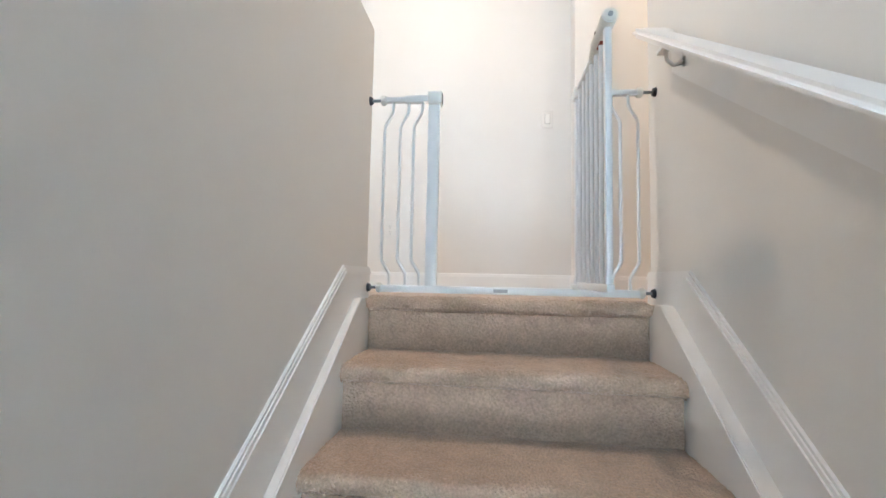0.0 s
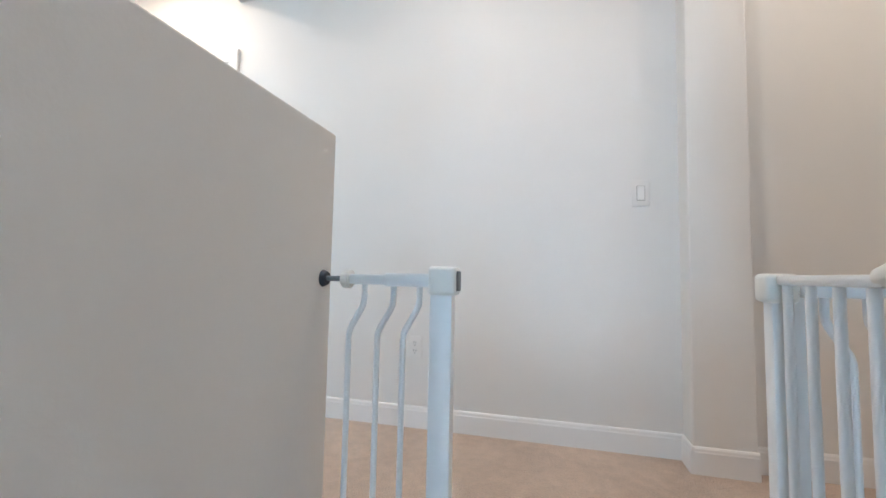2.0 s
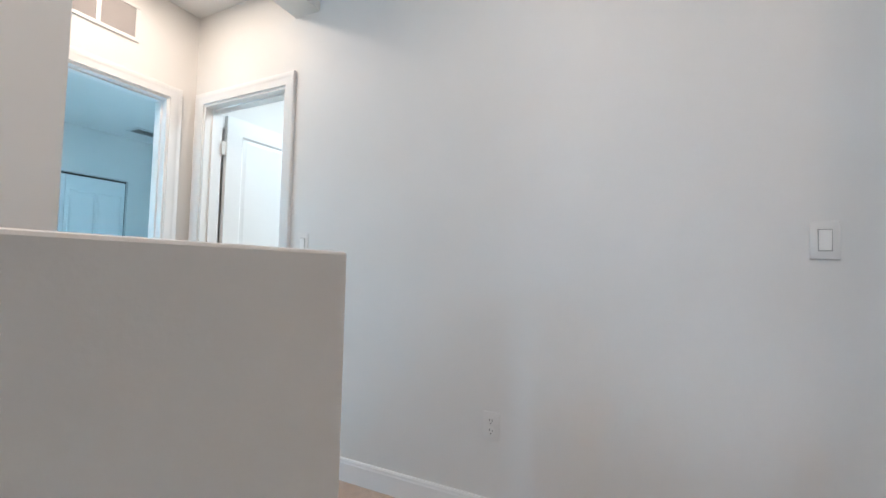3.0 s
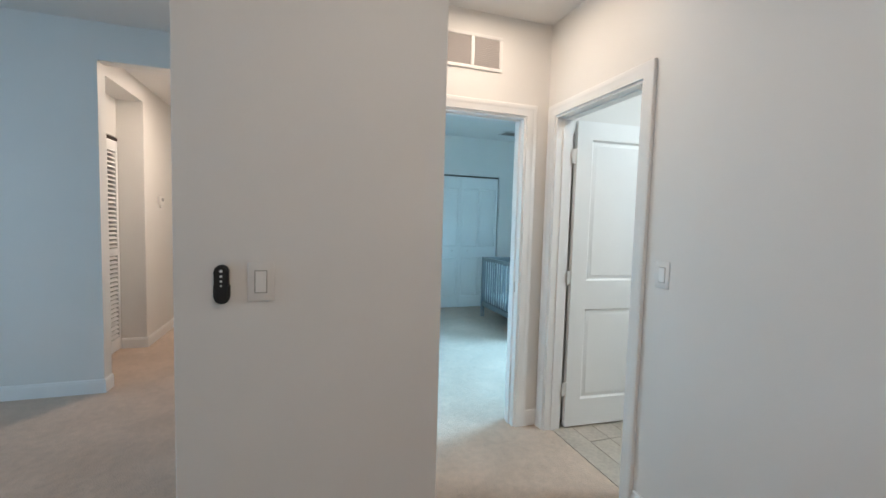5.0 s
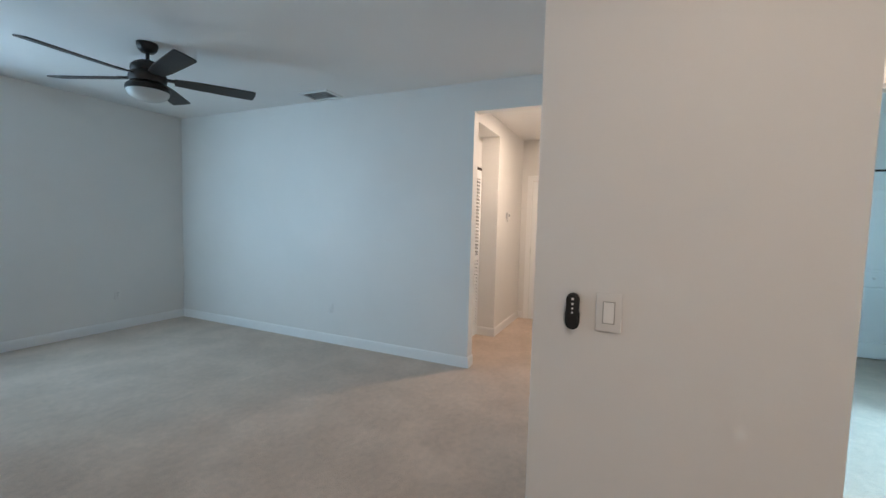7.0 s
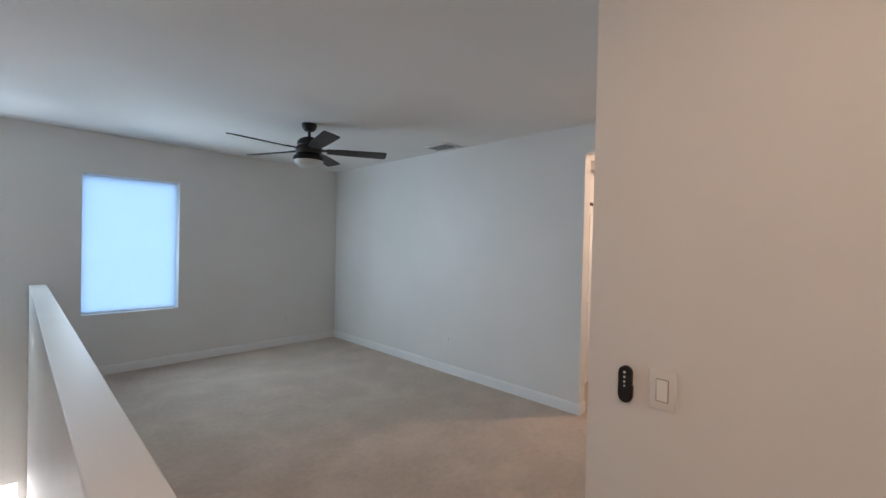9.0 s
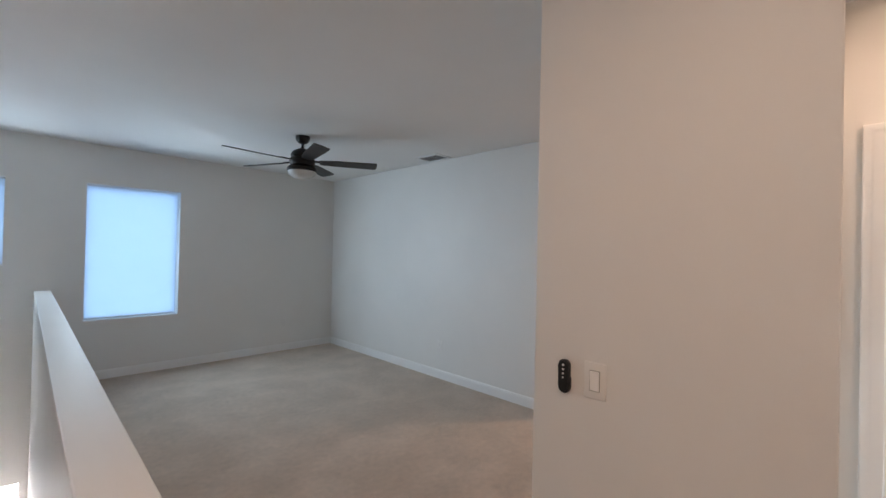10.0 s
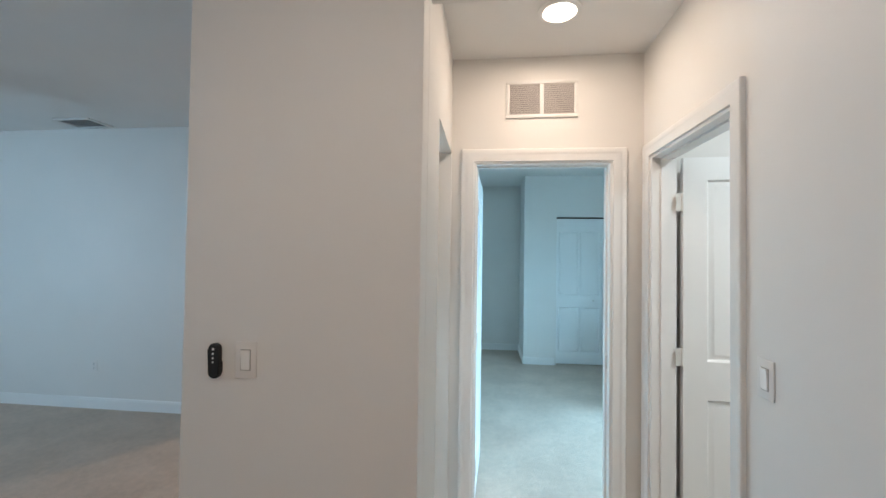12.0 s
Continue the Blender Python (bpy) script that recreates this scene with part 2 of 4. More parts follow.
def prism(bm, outline, axis, lo, hi):
    """A flat outline pushed along an axis: 'x' takes (y, z), 'y' takes (x, z), 'z' takes (x, y)."""
    def at(p, w):
        return {"x": (w, p[0], p[1]), "y": (p[0], w, p[1]), "z": (p[0], p[1], w)}[axis]
    a = [bm.verts.new(at(p, lo)) for p in outline]
    b = [bm.verts.new(at(p, hi)) for p in outline]
    bm.faces.new(a), bm.faces.new(b)
    for i in range(len(a)):
        j = (i + 1) % len(a)
        bm.faces.new((a[i], a[j], b[j], b[i]))
    return bm


def wall_with(axis, near, far, lo, hi, z0, z1, openings=()):
    """A wall with through openings. axis 'x': runs along x between lo and hi, near/far are its y faces; 'y' likewise."""
    bm = bmesh.new()
    us = sorted({lo, hi, *(u for o in openings for u in o[:2])})
    vs = sorted({z0, z1, *(v for o in openings for v in o[2:])})
    grid = {}

    def vert(i, j, k):
        key = (i, j, k)
        if key not in grid:
            w = (near, far)[k]
            grid[key] = bm.verts.new((us[i], w, vs[j]) if axis == "x" else (w, us[i], vs[j]))
        return grid[key]

    def filled(i, j):
        if not (0 <= i < len(us) - 1 and 0 <= j < len(vs) - 1):
            return False
        u, v = (us[i] + us[i + 1]) / 2, (vs[j] + vs[j + 1]) / 2
        return not any(o[0] < u < o[1] and o[2] < v < o[3] for o in openings)

    for i in range(len(us) - 1):
        for j in range(len(vs) - 1):
            if not filled(i, j):
                continue
            for k in (0, 1):
                bm.faces.new([vert(i, j, k), vert(i + 1, j, k), vert(i + 1, j + 1, k), vert(i, j + 1, k)])
            for di, dj, e in ((-1, 0, ((i, j), (i, j + 1))), (1, 0, ((i + 1, j), (i + 1, j + 1))),
                              (0, -1, ((i, j), (i + 1, j))), (0, 1, ((i, j + 1), (i + 1, j + 1)))):
                if not filled(i + di, j + dj):
                    (a, b), (c, d) = e
                    bm.faces.new([vert(a, b, 0), vert(c, d, 0), vert(c, d, 1), vert(a, b, 1)])
    return bm


BASE_PROFILE = ((0.0, 0.0), (0.013, 0.0), (0.013, 0.084), (0.011, 0.089), (0.010, 0.098), (0.006, 0.104), (0.0, 0.105))


def baseboard(p, q, out):
    """A moulded board along the foot of a wall from p to q; out: the way it faces."""
    bm = bmesh.new()
    rows = []
    for e in (p, q):
        rows.append([bm.verts.new((e[0] + out[0] * d, e[1] + out[1] * d, h)) for d, h in BASE_PROFILE])
    n = len(BASE_PROFILE)
    for i in range(n):
        j = (i + 1) % n
        bm.faces.new((rows[0][i], rows[0][j], rows[1][j], rows[1][i]))
    bm.faces.new(rows[0]), bm.faces.new(rows[1])
    return solid("baseboard", bm, TRIM, "white painted wooden baseboard along the wall foot", "baseboard", "structure")


CASING = ((0.0, 0.0), (0.0, 0.009), (0.002, 0.011), (0.034, 0.0125), (0.042, 0.0150), (0.046, 0.0175), (0.060, 0.0185), (0.066, 0.0175), (0.069, 0.014), (0.069, 0.0))


def casing_mesh(w, h):
    """Mitred door casing round an opening w wide and h high, on the plane y = 0, facing -y."""
    bm = bmesh.new()
    rows = []
    for u, v, su, sv in ((0, 0, -1, 0), (0, h, -1, 1), (w, h, 1, 1), (w, 0, 1, 0)):
        rows.append([bm.verts.new((u + su * a, -d, v + sv * a)) for a, d in CASING])
    for a, b in zip(rows, rows[1:]):
        for i in range(len(CASING)):
            j = (i + 1) % len(CASING)
            bm.faces.new((a[i], a[j], b[j], b[i]))
    bm.faces.new(rows[0]), bm.faces.new(rows[-1])
    return bm


def door_lining(w, h, depth, stop):
    """Jamb boards lining an opening through a wall of that depth, with a stop strip."""
    bm = bmesh.new()
    t = 0.014
    box(bm, 0, t, 0, depth, 0, h)
    box(bm, w - t, w, 0, depth, 0, h)
    box(bm, t, w - t, 0, depth, h - t, h)
    box(bm, t, t + 0.01, stop, stop + 0.035, 0, h - t)
    box(bm, w - t - 0.01, w - t, stop, stop + 0.035, 0, h - t)
    box(bm, t + 0.01, w - t - 0.01, stop, stop + 0.035, h - t - 0.01, h - t)
    return bm


def panel_leaf(w, h, t, panels):
    """A moulded door leaf, hinge edge at x = 0, faces at y = 0 and y = t."""
    bm = bmesh.new()
    us = sorted({0.0, w, *(u for p in panels for u in p[:2])})
    vs = sorted({0.0, h, *(v for p in panels for v in p[2:])})
    for y, s in ((0.0, 1), (t, -1)):
        for i in range(len(us) - 1):
            for j in range(len(vs) - 1):
                u0, u1, v0, v1 = us[i], us[i + 1], vs[j], vs[j + 1]
                cu, cv = (u0 + u1) / 2, (v0 + v1) / 2
                hit = [p for p in panels if p[0] < cu < p[1] and p[2] < cv < p[3]]
                if not hit:
                    bm.faces.new([bm.verts.new((a, y, b)) for a, b in ((u0, v0), (u1, v0), (u1, v1), (u0, v1))])
                    continue
                loops = []
                k = min(1.0, (u1 - u0) / 0.3)
                for inset, deep in ((0, 0), (0.011 * k, 0.0115), (0.018 * k, 0.0115), (0.034 * k, 0.0025), (0.037 * k, 0.0025)):
                    loops.append([bm.verts.new((a, y + s * deep, b)) for a, b in (
                        (u0 + inset, v0 + inset), (u1 - inset, v0 + inset), (u1 - inset, v1 - inset), (u0 + inset, v1 - inset))])
                for a, b in zip(loops, loops[1:]):
                    for m in range(4):
                        bm.faces.new((a[m], a[(m + 1) % 4], b[(m + 1) % 4], b[m]))
                bm.faces.new(loops[-1])
    for a, b in (((0, 0), (w, 0)), ((w, 0), (w, h)), ((w, h), (0, h)), ((0, h), (0, 0))):
        bm.faces.new([bm.verts.new(c) for c in ((a[0], 0, a[1]), (b[0], 0, b[1]), (b[0], t, b[1]), (a[0], t, a[1]))])
    bmesh.ops.remove_doubles(bm, verts=bm.verts, dist=0.0004)
    return bm


# ---- plan ----
X_R = 1.035          # stair wall with the handrail
Y_N = 1.247          # long wall that the stairs face
Y_S = -5.916          # window wall
X_LOFT = -3.541      # loft wall opposite
X_HALL = -2.262      # hall end wall with the bedroom door
X_P, P_S, P_N = -1.22, -0.588, 0.205   # block between hall and loft
H_LOFT, H_HALL, H_BED = 2.71, 2.623, 2.69
H_HALF = 1.052
RISE, RUN, NOSE = 0.1875, 0.25, -0.08
STEPS = 15
LOW = -RISE * STEPS
T = 0.12


def wall(name, bm, label="off-white painted drywall wall with faint texture", mat=None):
    return solid(name, bm, mat or PAINT, label, "wall", "structure")


# floors
floor_bm = bmesh.new()
box(floor_bm, -7.2, -0.128, Y_S - T, -1.8, -0.25, 0)
box(floor_bm, -7.2, -0.128, -1.8, Y_N + 0.06, -0.25, 0)
box(floor_bm, -7.2, -2.32, Y_N + 0.06, 3.4, -0.25, 0)
box(floor_bm, -0.128, 2.3, -0.045, Y_N + 0.06, -0.25, 0)
solid("floor", floor_bm, CARPET, "beige cut-pile carpet with soft footprints and worn patches", "carpet", "structure")
solid("floor_lower", one_box(-0.128, X_R + T, Y_S - T, 0.0, LOW - 0.2, LOW), CARPET, "beige carpet at the stair foot", "carpet", "structure")

# half wall beside the stairs, full height below the floor
wall("wall_half", one_box(-0.128, 0, Y_S, 0.02, LOW, H_HALF, bevel=0.004), "painted drywall half wall with a flat top guarding the stairs")
# stair wall
wall("wall_east", one_box(X_R, X_R + 0.12, Y_S, 0.055, LOW, H_LOFT, bevel=0.004))
# long north wall with the bathroom doorway
BATH0, BATH1, DOOR_H = -2.172, -1.459, 2.036
wall("wall_north", wall_with("x", Y_N, Y_N + T, X_HALL - T, 0.985, 0, H_LOFT + 0.1, [(BATH0, BATH1, -1, DOOR_H)]))
wall("wall_pilaster", one_box(0.985, 1.21, 1.125, Y_N + T, 0, H_LOFT, bevel=0.006), "painted drywall pilaster standing proud of the wall")
wall("wall_landing", one_box(1.21, 2.3, 1.20, Y_N + T, 0, H_LOFT))
wall("wall_landing_end", one_box(2.3, 2.42, -0.2, Y_N + T, 0, H_LOFT))
wall("wall_landing_south", one_box(X_R + 0.12, 2.3, -0.065, 0.055, 0, H_LOFT))
wall("wall_under_landing", one_box(0, X_R, 0.0, 0.1, LOW, -0.25))
# window wall
WIN_A = (-1.316, -0.400, 0.690, 2.252)
WIN_B = (0.232, 0.94, 1.321, 2.232)
WIN_C = (0.065, 0.94, -2.25, -0.945)
wall("wall_south", wall_with("x", Y_S, Y_S - 0.25, X_LOFT - T, X_R + T, LOW, H_LOFT + 0.1, [WIN_A, WIN_B, WIN_C]))
# loft wall with the corridor opening
OPEN_H = 2.443
wall("wall_loft", wall_with("y", X_LOFT, X_LOFT - T, Y_S, P_S, 0, H_LOFT + 0.1, [(-1.68, P_S, -1, OPEN_H)]))
# block between hall and loft
LIN0, LIN1, LIN_H = -2.238, -1.66, 2.085
wall("wall_block_east", one_box(X_P - T, X_P, P_S, P_N, 0, H_LOFT + 0.1, bevel=0.004))
wall("wall_block_south", one_box(-6.75, X_P - T, P_S, P_S + T, 0, H_LOFT + 0.1))
wall("wall_block_north", wall_with("x", P_N - T, P_N, X_HALL - T, X_P - T, 0, H_LOFT + 0.1, [(LIN0, LIN1, -1, LIN_H)]))
# hall end wall with the bedroom doorway
BED0, BED1 = 0.332, 1.086
wall("wall_hall_end", wall_with("y", X_HALL, X_HALL - T, P_N, Y_N, 0, H_LOFT + 0.1, [(BED0, BED1, -1, DOOR_H)]))
# header between landing and hall
wall("wall_header", one_box(X_P - 0.185, X_P - 0.015, P_N, Y_N, 2.408, H_LOFT + 0.1), "painted drywall header beam across the hall")
# bedroom
BX, BXC, BYC, BY_N = -6.75, -5.90, 0.94, 3.25
CL0, CL1 = 1.39, 2.68
wall("wall_bedroom_west", one_box(BX - T, BX, P_S, BYC + T, 0, H_LOFT + 0.1))
wall("wall_bedroom_return", one_box(BX, BXC, BYC, BYC + T, 0, H_LOFT + 0.1))
wall("wall_bedroom_closet", wall_with("y", BXC, BXC - T, BYC + T, BY_N, 0, H_LOFT + 0.1, [(CL0, CL1, -1, 2.10)]))
BW = (-4.0, -2.6, 0.75, 2.1)
wall("wall_bedroom_north", wall_with("x", BY_N, BY_N + 0.25, BX, X_HALL, 0, H_LOFT + 0.1, [BW]))
wall("wall_bedroom_east", one_box(X_HALL - T, X_HALL, Y_N + T, BY_N, 0, H_LOFT + 0.1))
wall("wall_bedroom_closet_back", one_box(BX - T, BX, BYC + T, BY_N + 0.25, 0, H_LOFT + 0.1))
# bathroom
wall("wall_bath_north", one_box(X_HALL, 0.2, 3.1, 3.22, 0, H_LOFT + 0.1), "white painted bathroom wall")
wall("wall_bath_east", one_box(0.2, 0.32, Y_N + T, 3.1, 0, H_LOFT + 0.1), "white painted bathroom wall")
# corridor beyond the loft
CY, AX = -1.785, -4.72
wall("wall_corridor_south", one_box(-6.2, AX, CY - 0.5, CY, 0, H_LOFT + 0.1, bevel=0.004))
wall("wall_corridor_header", one_box(AX, X_LOFT - T, -2.02, CY, 2.45, H_LOFT + 0.1))
wall("wall_corridor_end", one_box(-6.2, -5.9, CY, P_S, 0, H_LOFT + 0.1))
wall("wall_alcove_back", one_box(AX, X_LOFT - T, -2.45, -2.35, 0, H_LOFT + 0.1))
wall("wall_alcove_top", one_box(AX, X_LOFT - T, -2.10, -2.012, 2.085, 2.45))
# ceilings
solid("ceiling_loft", one_box(X_LOFT, 2.3, Y_S, P_S, H_LOFT, H_LOFT + 0.12), CEIL, "white textured ceiling", "ceiling", "structure")
solid("ceiling_landing", one_box(X_P, 2.3, P_S, Y_N, H_LOFT, H_LOFT + 0.12), CEIL, "white textured ceiling", "ceiling", "structure")
solid("ceiling_hall", one_box(X_HALL, X_P, P_N, Y_N, H_HALL, H_LOFT + 0.12), CEIL, "white textured ceiling", "ceiling", "structure")
solid("ceiling_bedroom", one_box(BX, X_HALL - T, P_S + T, BY_N, H_BED, H_LOFT + 0.12), CEIL, "white textured ceiling", "ceiling", "structure")
solid("ceiling_bathroom", one_box(X_HALL, 0.2, Y_N + T, 3.1, H_HALL, H_LOFT + 0.12), CEIL, "white ceiling", "ceiling", "structure")
solid("ceiling_corridor", one_box(-6.2, X_LOFT - T, -2.46, P_S, H_HALL, H_LOFT + 0.12), CEIL, "white ceiling", "ceiling", "structure")
roof = bmesh.new()
box(roof, -7.2, 2.7, -6.3, 3.7, H_LOFT + 0.16, H_LOFT + 0.3)
solid("roof", roof, CEIL, "plain roof slab closing the house", "roof", "structure")

# outdoors
ground = bmesh.new()
box(ground, -400, 400, -400, 400, LOW - 0.5, LOW - 0.3)
solid("ground", ground, GROUND, "green lawn around the house", "ground", "structure")

# ---- stairs ----
stairs = tagged(new("stairs"), "carpeted stairs with rounded nosings between white skirts", "stairs", "", "structure")


def step_mesh(fine, depth):
    """One carpeted step: nosing front at y = 0, tread top at z = 0, running back depth metres."""
    r, lip = 0.024, 0.052
    k = 20 if fine else 6
    prof = [(0.030, -RISE - 0.004)]
    prof += [(0.030, -RISE + (RISE - lip) * i / k) for i in range(k + 1)]
    prof += [(0.0285, -lip + 0.001), (0.024, -lip + 0.002), (0.016, -lip + 0.0015), (0.010, -lip + 0.003)]
    for i in range(11):
        a = -math.pi * 0.42 + math.pi * 0.92 * i / 10
        prof.append((r - r * math.cos(a), -0.026 + 0.026 * math.sin(a)))
    k = max(3, int(depth / (0.008 if fine else 0.05)))
    settle = 0.018 if depth < 0.2 else 0.0
    prof += [(r + (depth - r) * i / k, -settle * (i / k) ** 2) for i in range(1, k + 1)]
    nx = 180 if fine else 24
    x0, x1 = 0.033, X_R - 0.048
    verts, faces = [], []
    for i in range(nx + 1):
        x = x0 + (x1 - x0) * i / nx
        end = min(i, nx - i) / nx * (x1 - x0)
        for j, (y, z) in enumerate(prof):
            p = Vector((x, y, z))
            w = noise.noise(p * 9) * 0.003 + noise.noise(p * 45) * 0.0030 + (noise.noise(p * 150) * 0.0048 if fine else 0)
            low = 0.3 if y > 0.0235 and z < -0.045 else 1.0
            a = prof[min(j + 1, len(prof) - 1)]
            b = prof[max(j - 1, 0)]
            t = Vector((a[0] - b[0], a[1] - b[1]))
            nrm = Vector((-t.y, t.x)).normalized() if t.length else Vector((0, 1))
            verts.append((x, y + nrm.x * w * low, z + nrm.y * w * low - (0.006 * max(0, 1 - end / 0.014) ** 2)))
    m = len(prof)
    for i in range(nx):
        for j in range(m - 1):
            faces.append((i * m + j, i * m + j + 1, (i + 1) * m + j + 1, (i + 1) * m + j))
    me = bpy.data.meshes.new("step")
    me.from_pydata(verts, [], faces)
    me.materials.append(STAIR_CARPET)
    me.polygons.foreach_set("use_smooth", [True] * len(faces))
    me.set_sharp_from_angle(angle=radians(60))
    return me


STEP_TOP, STEP_FINE, STEP_ROUGH = step_mesh(True, 0.11), step_mesh(True, RUN + 0.032), step_mesh(False, RUN + 0.032)
for i in range(STEPS):
    ob = new("step", STEP_TOP if i == 0 else STEP_FINE if i < 6 else STEP_ROUGH)
    ob.parent = stairs
    ob.location = (0, NOSE - RUN * i, 0.014 - RISE * i)

# ---- stair trim ----
SLOPE = 0.727
END = NOSE - RUN * (STEPS - 1)


def skirt(name, x0, x1):
    """Sloped white board that the steps die into, with its upper end cut square."""
    drop = lambda y: 0.006 + SLOPE * (y + 0.158)
    bm = prism(bmesh.new(), [(-0.094, -0.03), (-0.106, 0.008), (-0.158, 0.006), (END, drop(END)), (END, drop(END) - 0.42), (-0.06, -0.30), (-0.06, -0.03)], "x", x0, x1)
    bmesh.ops.bevel(bm, geom=list(bm.edges), offset=0.003, segments=2, affect="EDGES")
    return solid(name, bm, TRIM, "white painted skirt board beside the carpeted steps", "skirt board", "structure", smooth=True)


skirt("trim_skirt_half", 0.0005, 0.035)
skirt("trim_skirt_wall", X_R - 0.050, X_R - 0.0005)


def stair_base(name, x, s, top_end):
    """Base board that runs level at the landing and bends down the stairs, with a moulded cap."""
    def line(h, y):
        return h + (0.0 if y > -0.246 else SLOPE * (y + 0.246))
    def strip(bm, h0, h1, t):
        pts = [(top_end, line(h0, 0)), (-0.246 + 0.12 * (h0 - 0.1), line(h0, 0)), (END, line(h0, END) - 0.0), (END, line(h1, END)), (-0.246, line(h1, 0)), (top_end, line(h1, 0))]
        prism(bm, pts, "x", min(x, x + s * t), max(x, x + s * t))
    bm = bmesh.new()
    strip(bm, -0.075, 0.088, 0.011)
    strip(bm, 0.088, 0.095, 0.016)
    strip(bm, 0.095, 0.107, 0.012)
    strip(bm, 0.107, 0.115, 0.008)
    return solid(name, bm, TRIM, "white moulded baseboard bending down along the stairs", "baseboard", "structure")


stair_base("trim_stair_half", 0.0, 1, 0.02)
stair_base("trim_stair_wall", X_R, -1, 0.055)

# ---- baseboards ----
baseboard((-1.385, Y_N), (0.985, Y_N), (0, -1))
baseboard((0.985, Y_N - 0.013), (0.985, 1.112), (-1, 0))
baseboard((0.985, 1.125), (1.21, 1.125), (0, -1))
baseboard((1.21, 1.20), (2.3, 1.20), (0, -1))
baseboard((X_R, 0.055), (2.3, 0.055), (0, 1))
baseboard((-0.128, 0.02), (0.0, 0.02), (0, 1))
baseboard((-0.128, Y_S), (-0.128, 0.033), (-1, 0))
baseboard((X_LOFT, Y_S), (-0.128, Y_S), (0, 1))
baseboard((X_LOFT, Y_S + 0.013), (X_LOFT, -1.68), (1, 0))
baseboard((X_LOFT + 0.013, -1.68), (X_LOFT - T, -1.68), (0, 1))
baseboard((X_P, P_S), (X_P, P_N), (1, 0))
baseboard((X_P + 0.013, P_S), (X_LOFT, P_S), (0, -1))
baseboard((X_P + 0.013, P_N), (LIN1, P_N), (0, 1))
baseboard((X_HALL, BED1 + 0.07), (X_HALL, Y_N), (1, 0))
baseboard((BX, P_S + T), (BX, BYC), (1, 0))
baseboard((BX + 0.013, BYC), (BXC, BYC), (0, -1))
baseboard((BXC, BYC - 0.013), (BXC, CL0 - 0.02), (1, 0))
baseboard((BXC, CL1 + 0.02), (BXC, BY_N), (1, 0))
baseboard((BXC + 0.013, BY_N), (X_HALL - T, BY_N), (0, -1))
baseboard((AX, CY), (-5.9, CY), (0, 1))
baseboard((AX, CY + 0.013), (AX, -2.0), (1, 0))
baseboard((-5.9, CY + 0.013), (-5.9, -1.72), (1, 0))

# ---- handrail ----
rail = thing("handrail", "white painted wooden stair handrail on a wall board", "handrail")
RZ = lambda y: 1.006 + 0.735 * y


def sloped(bm, x0, x1, y0, y1, lo, hi, bevel=0.0):
    prism(bm, [(y0, RZ(y0) + lo), (y1, RZ(y1) + lo), (y1, RZ(y1) + hi), (y0, RZ(y0) + hi)], "x", x0, x1)
    if bevel:
        bmesh.ops.bevel(bm, geom=list(bm.edges), offset=bevel, segments=3, affect="EDGES")
    return bm


part("rail", sloped(bmesh.new(), 0.926, 1.012, -3.9, -0.10, -0.034, 0.0, 0.011), RAILP, rail)
part("return", sloped(bmesh.new(), 1.004, X_R - 0.001, -0.175, -0.103, -0.032, -0.002, 0.003), RAILP, rail)
part("backing_board", sloped(bmesh.new(), X_R - 0.026, X_R - 0.001, -3.9, -0.20, -0.136, -0.030, 0.003), RAILP, rail)
for y in (-0.27, -1.2, -2.2, -3.2):
    bm = bmesh.new()
    z = RZ(y)
    tube(bm, [(X_R - 0.018, y, z - 0.085), (X_R - 0.045, y, z - 0.095), (0.985, y, z - 0.095), (0.968, y, z - 0.082), (0.962, y, z - 0.042)], 0.006)
    cyl(bm, (X_R - 0.026, y, z - 0.085), (X_R - 0.018, y, z - 0.085), 0.024)
    box(bm, 0.949, 0.975, y - 0.025, y + 0.025, z - 0.052, z - 0.040)
    part("bracket", bm, RAILP, rail, "white painted curved metal bracket")

# ---- safety gate ----
gate = thing("safety_gate", "white metal stair safety gate standing open at the stair top", "safety gate")
GY = -0.012
G0, G1 = 0.249, 0.780


def bar_box(name, x0, x1, y0, y1, z0, z1, mat=None, parent=None, label="", bevel=0.003):
    return part(name, one_box(x0, x1, y0, y1, z0, z1, bevel=bevel), mat or GATEW, parent or gate, label)


bar_box("bottom_bar", 0.06, 0.975, GY - 0.012, GY + 0.012, 0.024, 0.050)
bm = bmesh.new()
box(bm, 0.475, 0.525, GY - 0.0134, GY - 0.0124, 0.031, 0.043)
part("warning_label", bm, GREYB, gate, "small grey printed warning sticker")
bar_box("post", G0 - 0.021, G0 + 0.021, GY - 0.014, GY + 0.014, 0.05, 0.735)
bar_box("post", G1 - 0.021, G1 + 0.021, GY - 0.014, GY + 0.014, 0.05, 0.735)
cap = bmesh.new()
box(cap, G0 - 0.023, G0 + 0.029, GY - 0.024, GY + 0.024, 0.722, 0.774, bevel=0.008, segments=3)
part("latch_cap", cap, GATEP, gate, "cream plastic latch housing")
bar_box("latch_slot", G0 + 0.0285, G0 + 0.0305, GY - 0.016, GY + 0.016, 0.730, 0.766, BLACKP, None, "black latch slot", 0.0005)
cap = bmesh.new()
box(cap, G1 - 0.030, G1 + 0.014, GY - 0.022, GY + 0.022, 0.726, 0.770, bevel=0.008, segments=3)
part("hinge_cap", cap, GATEP, gate, "cream plastic hinge housing")
box(cap := bmesh.new(), G1 - 0.034, G1 - 0.012, GY - 0.03, GY + 0.002, 0.048, 0.066, bevel=0.003)
part("hinge_foot", cap, GATEP, gate)


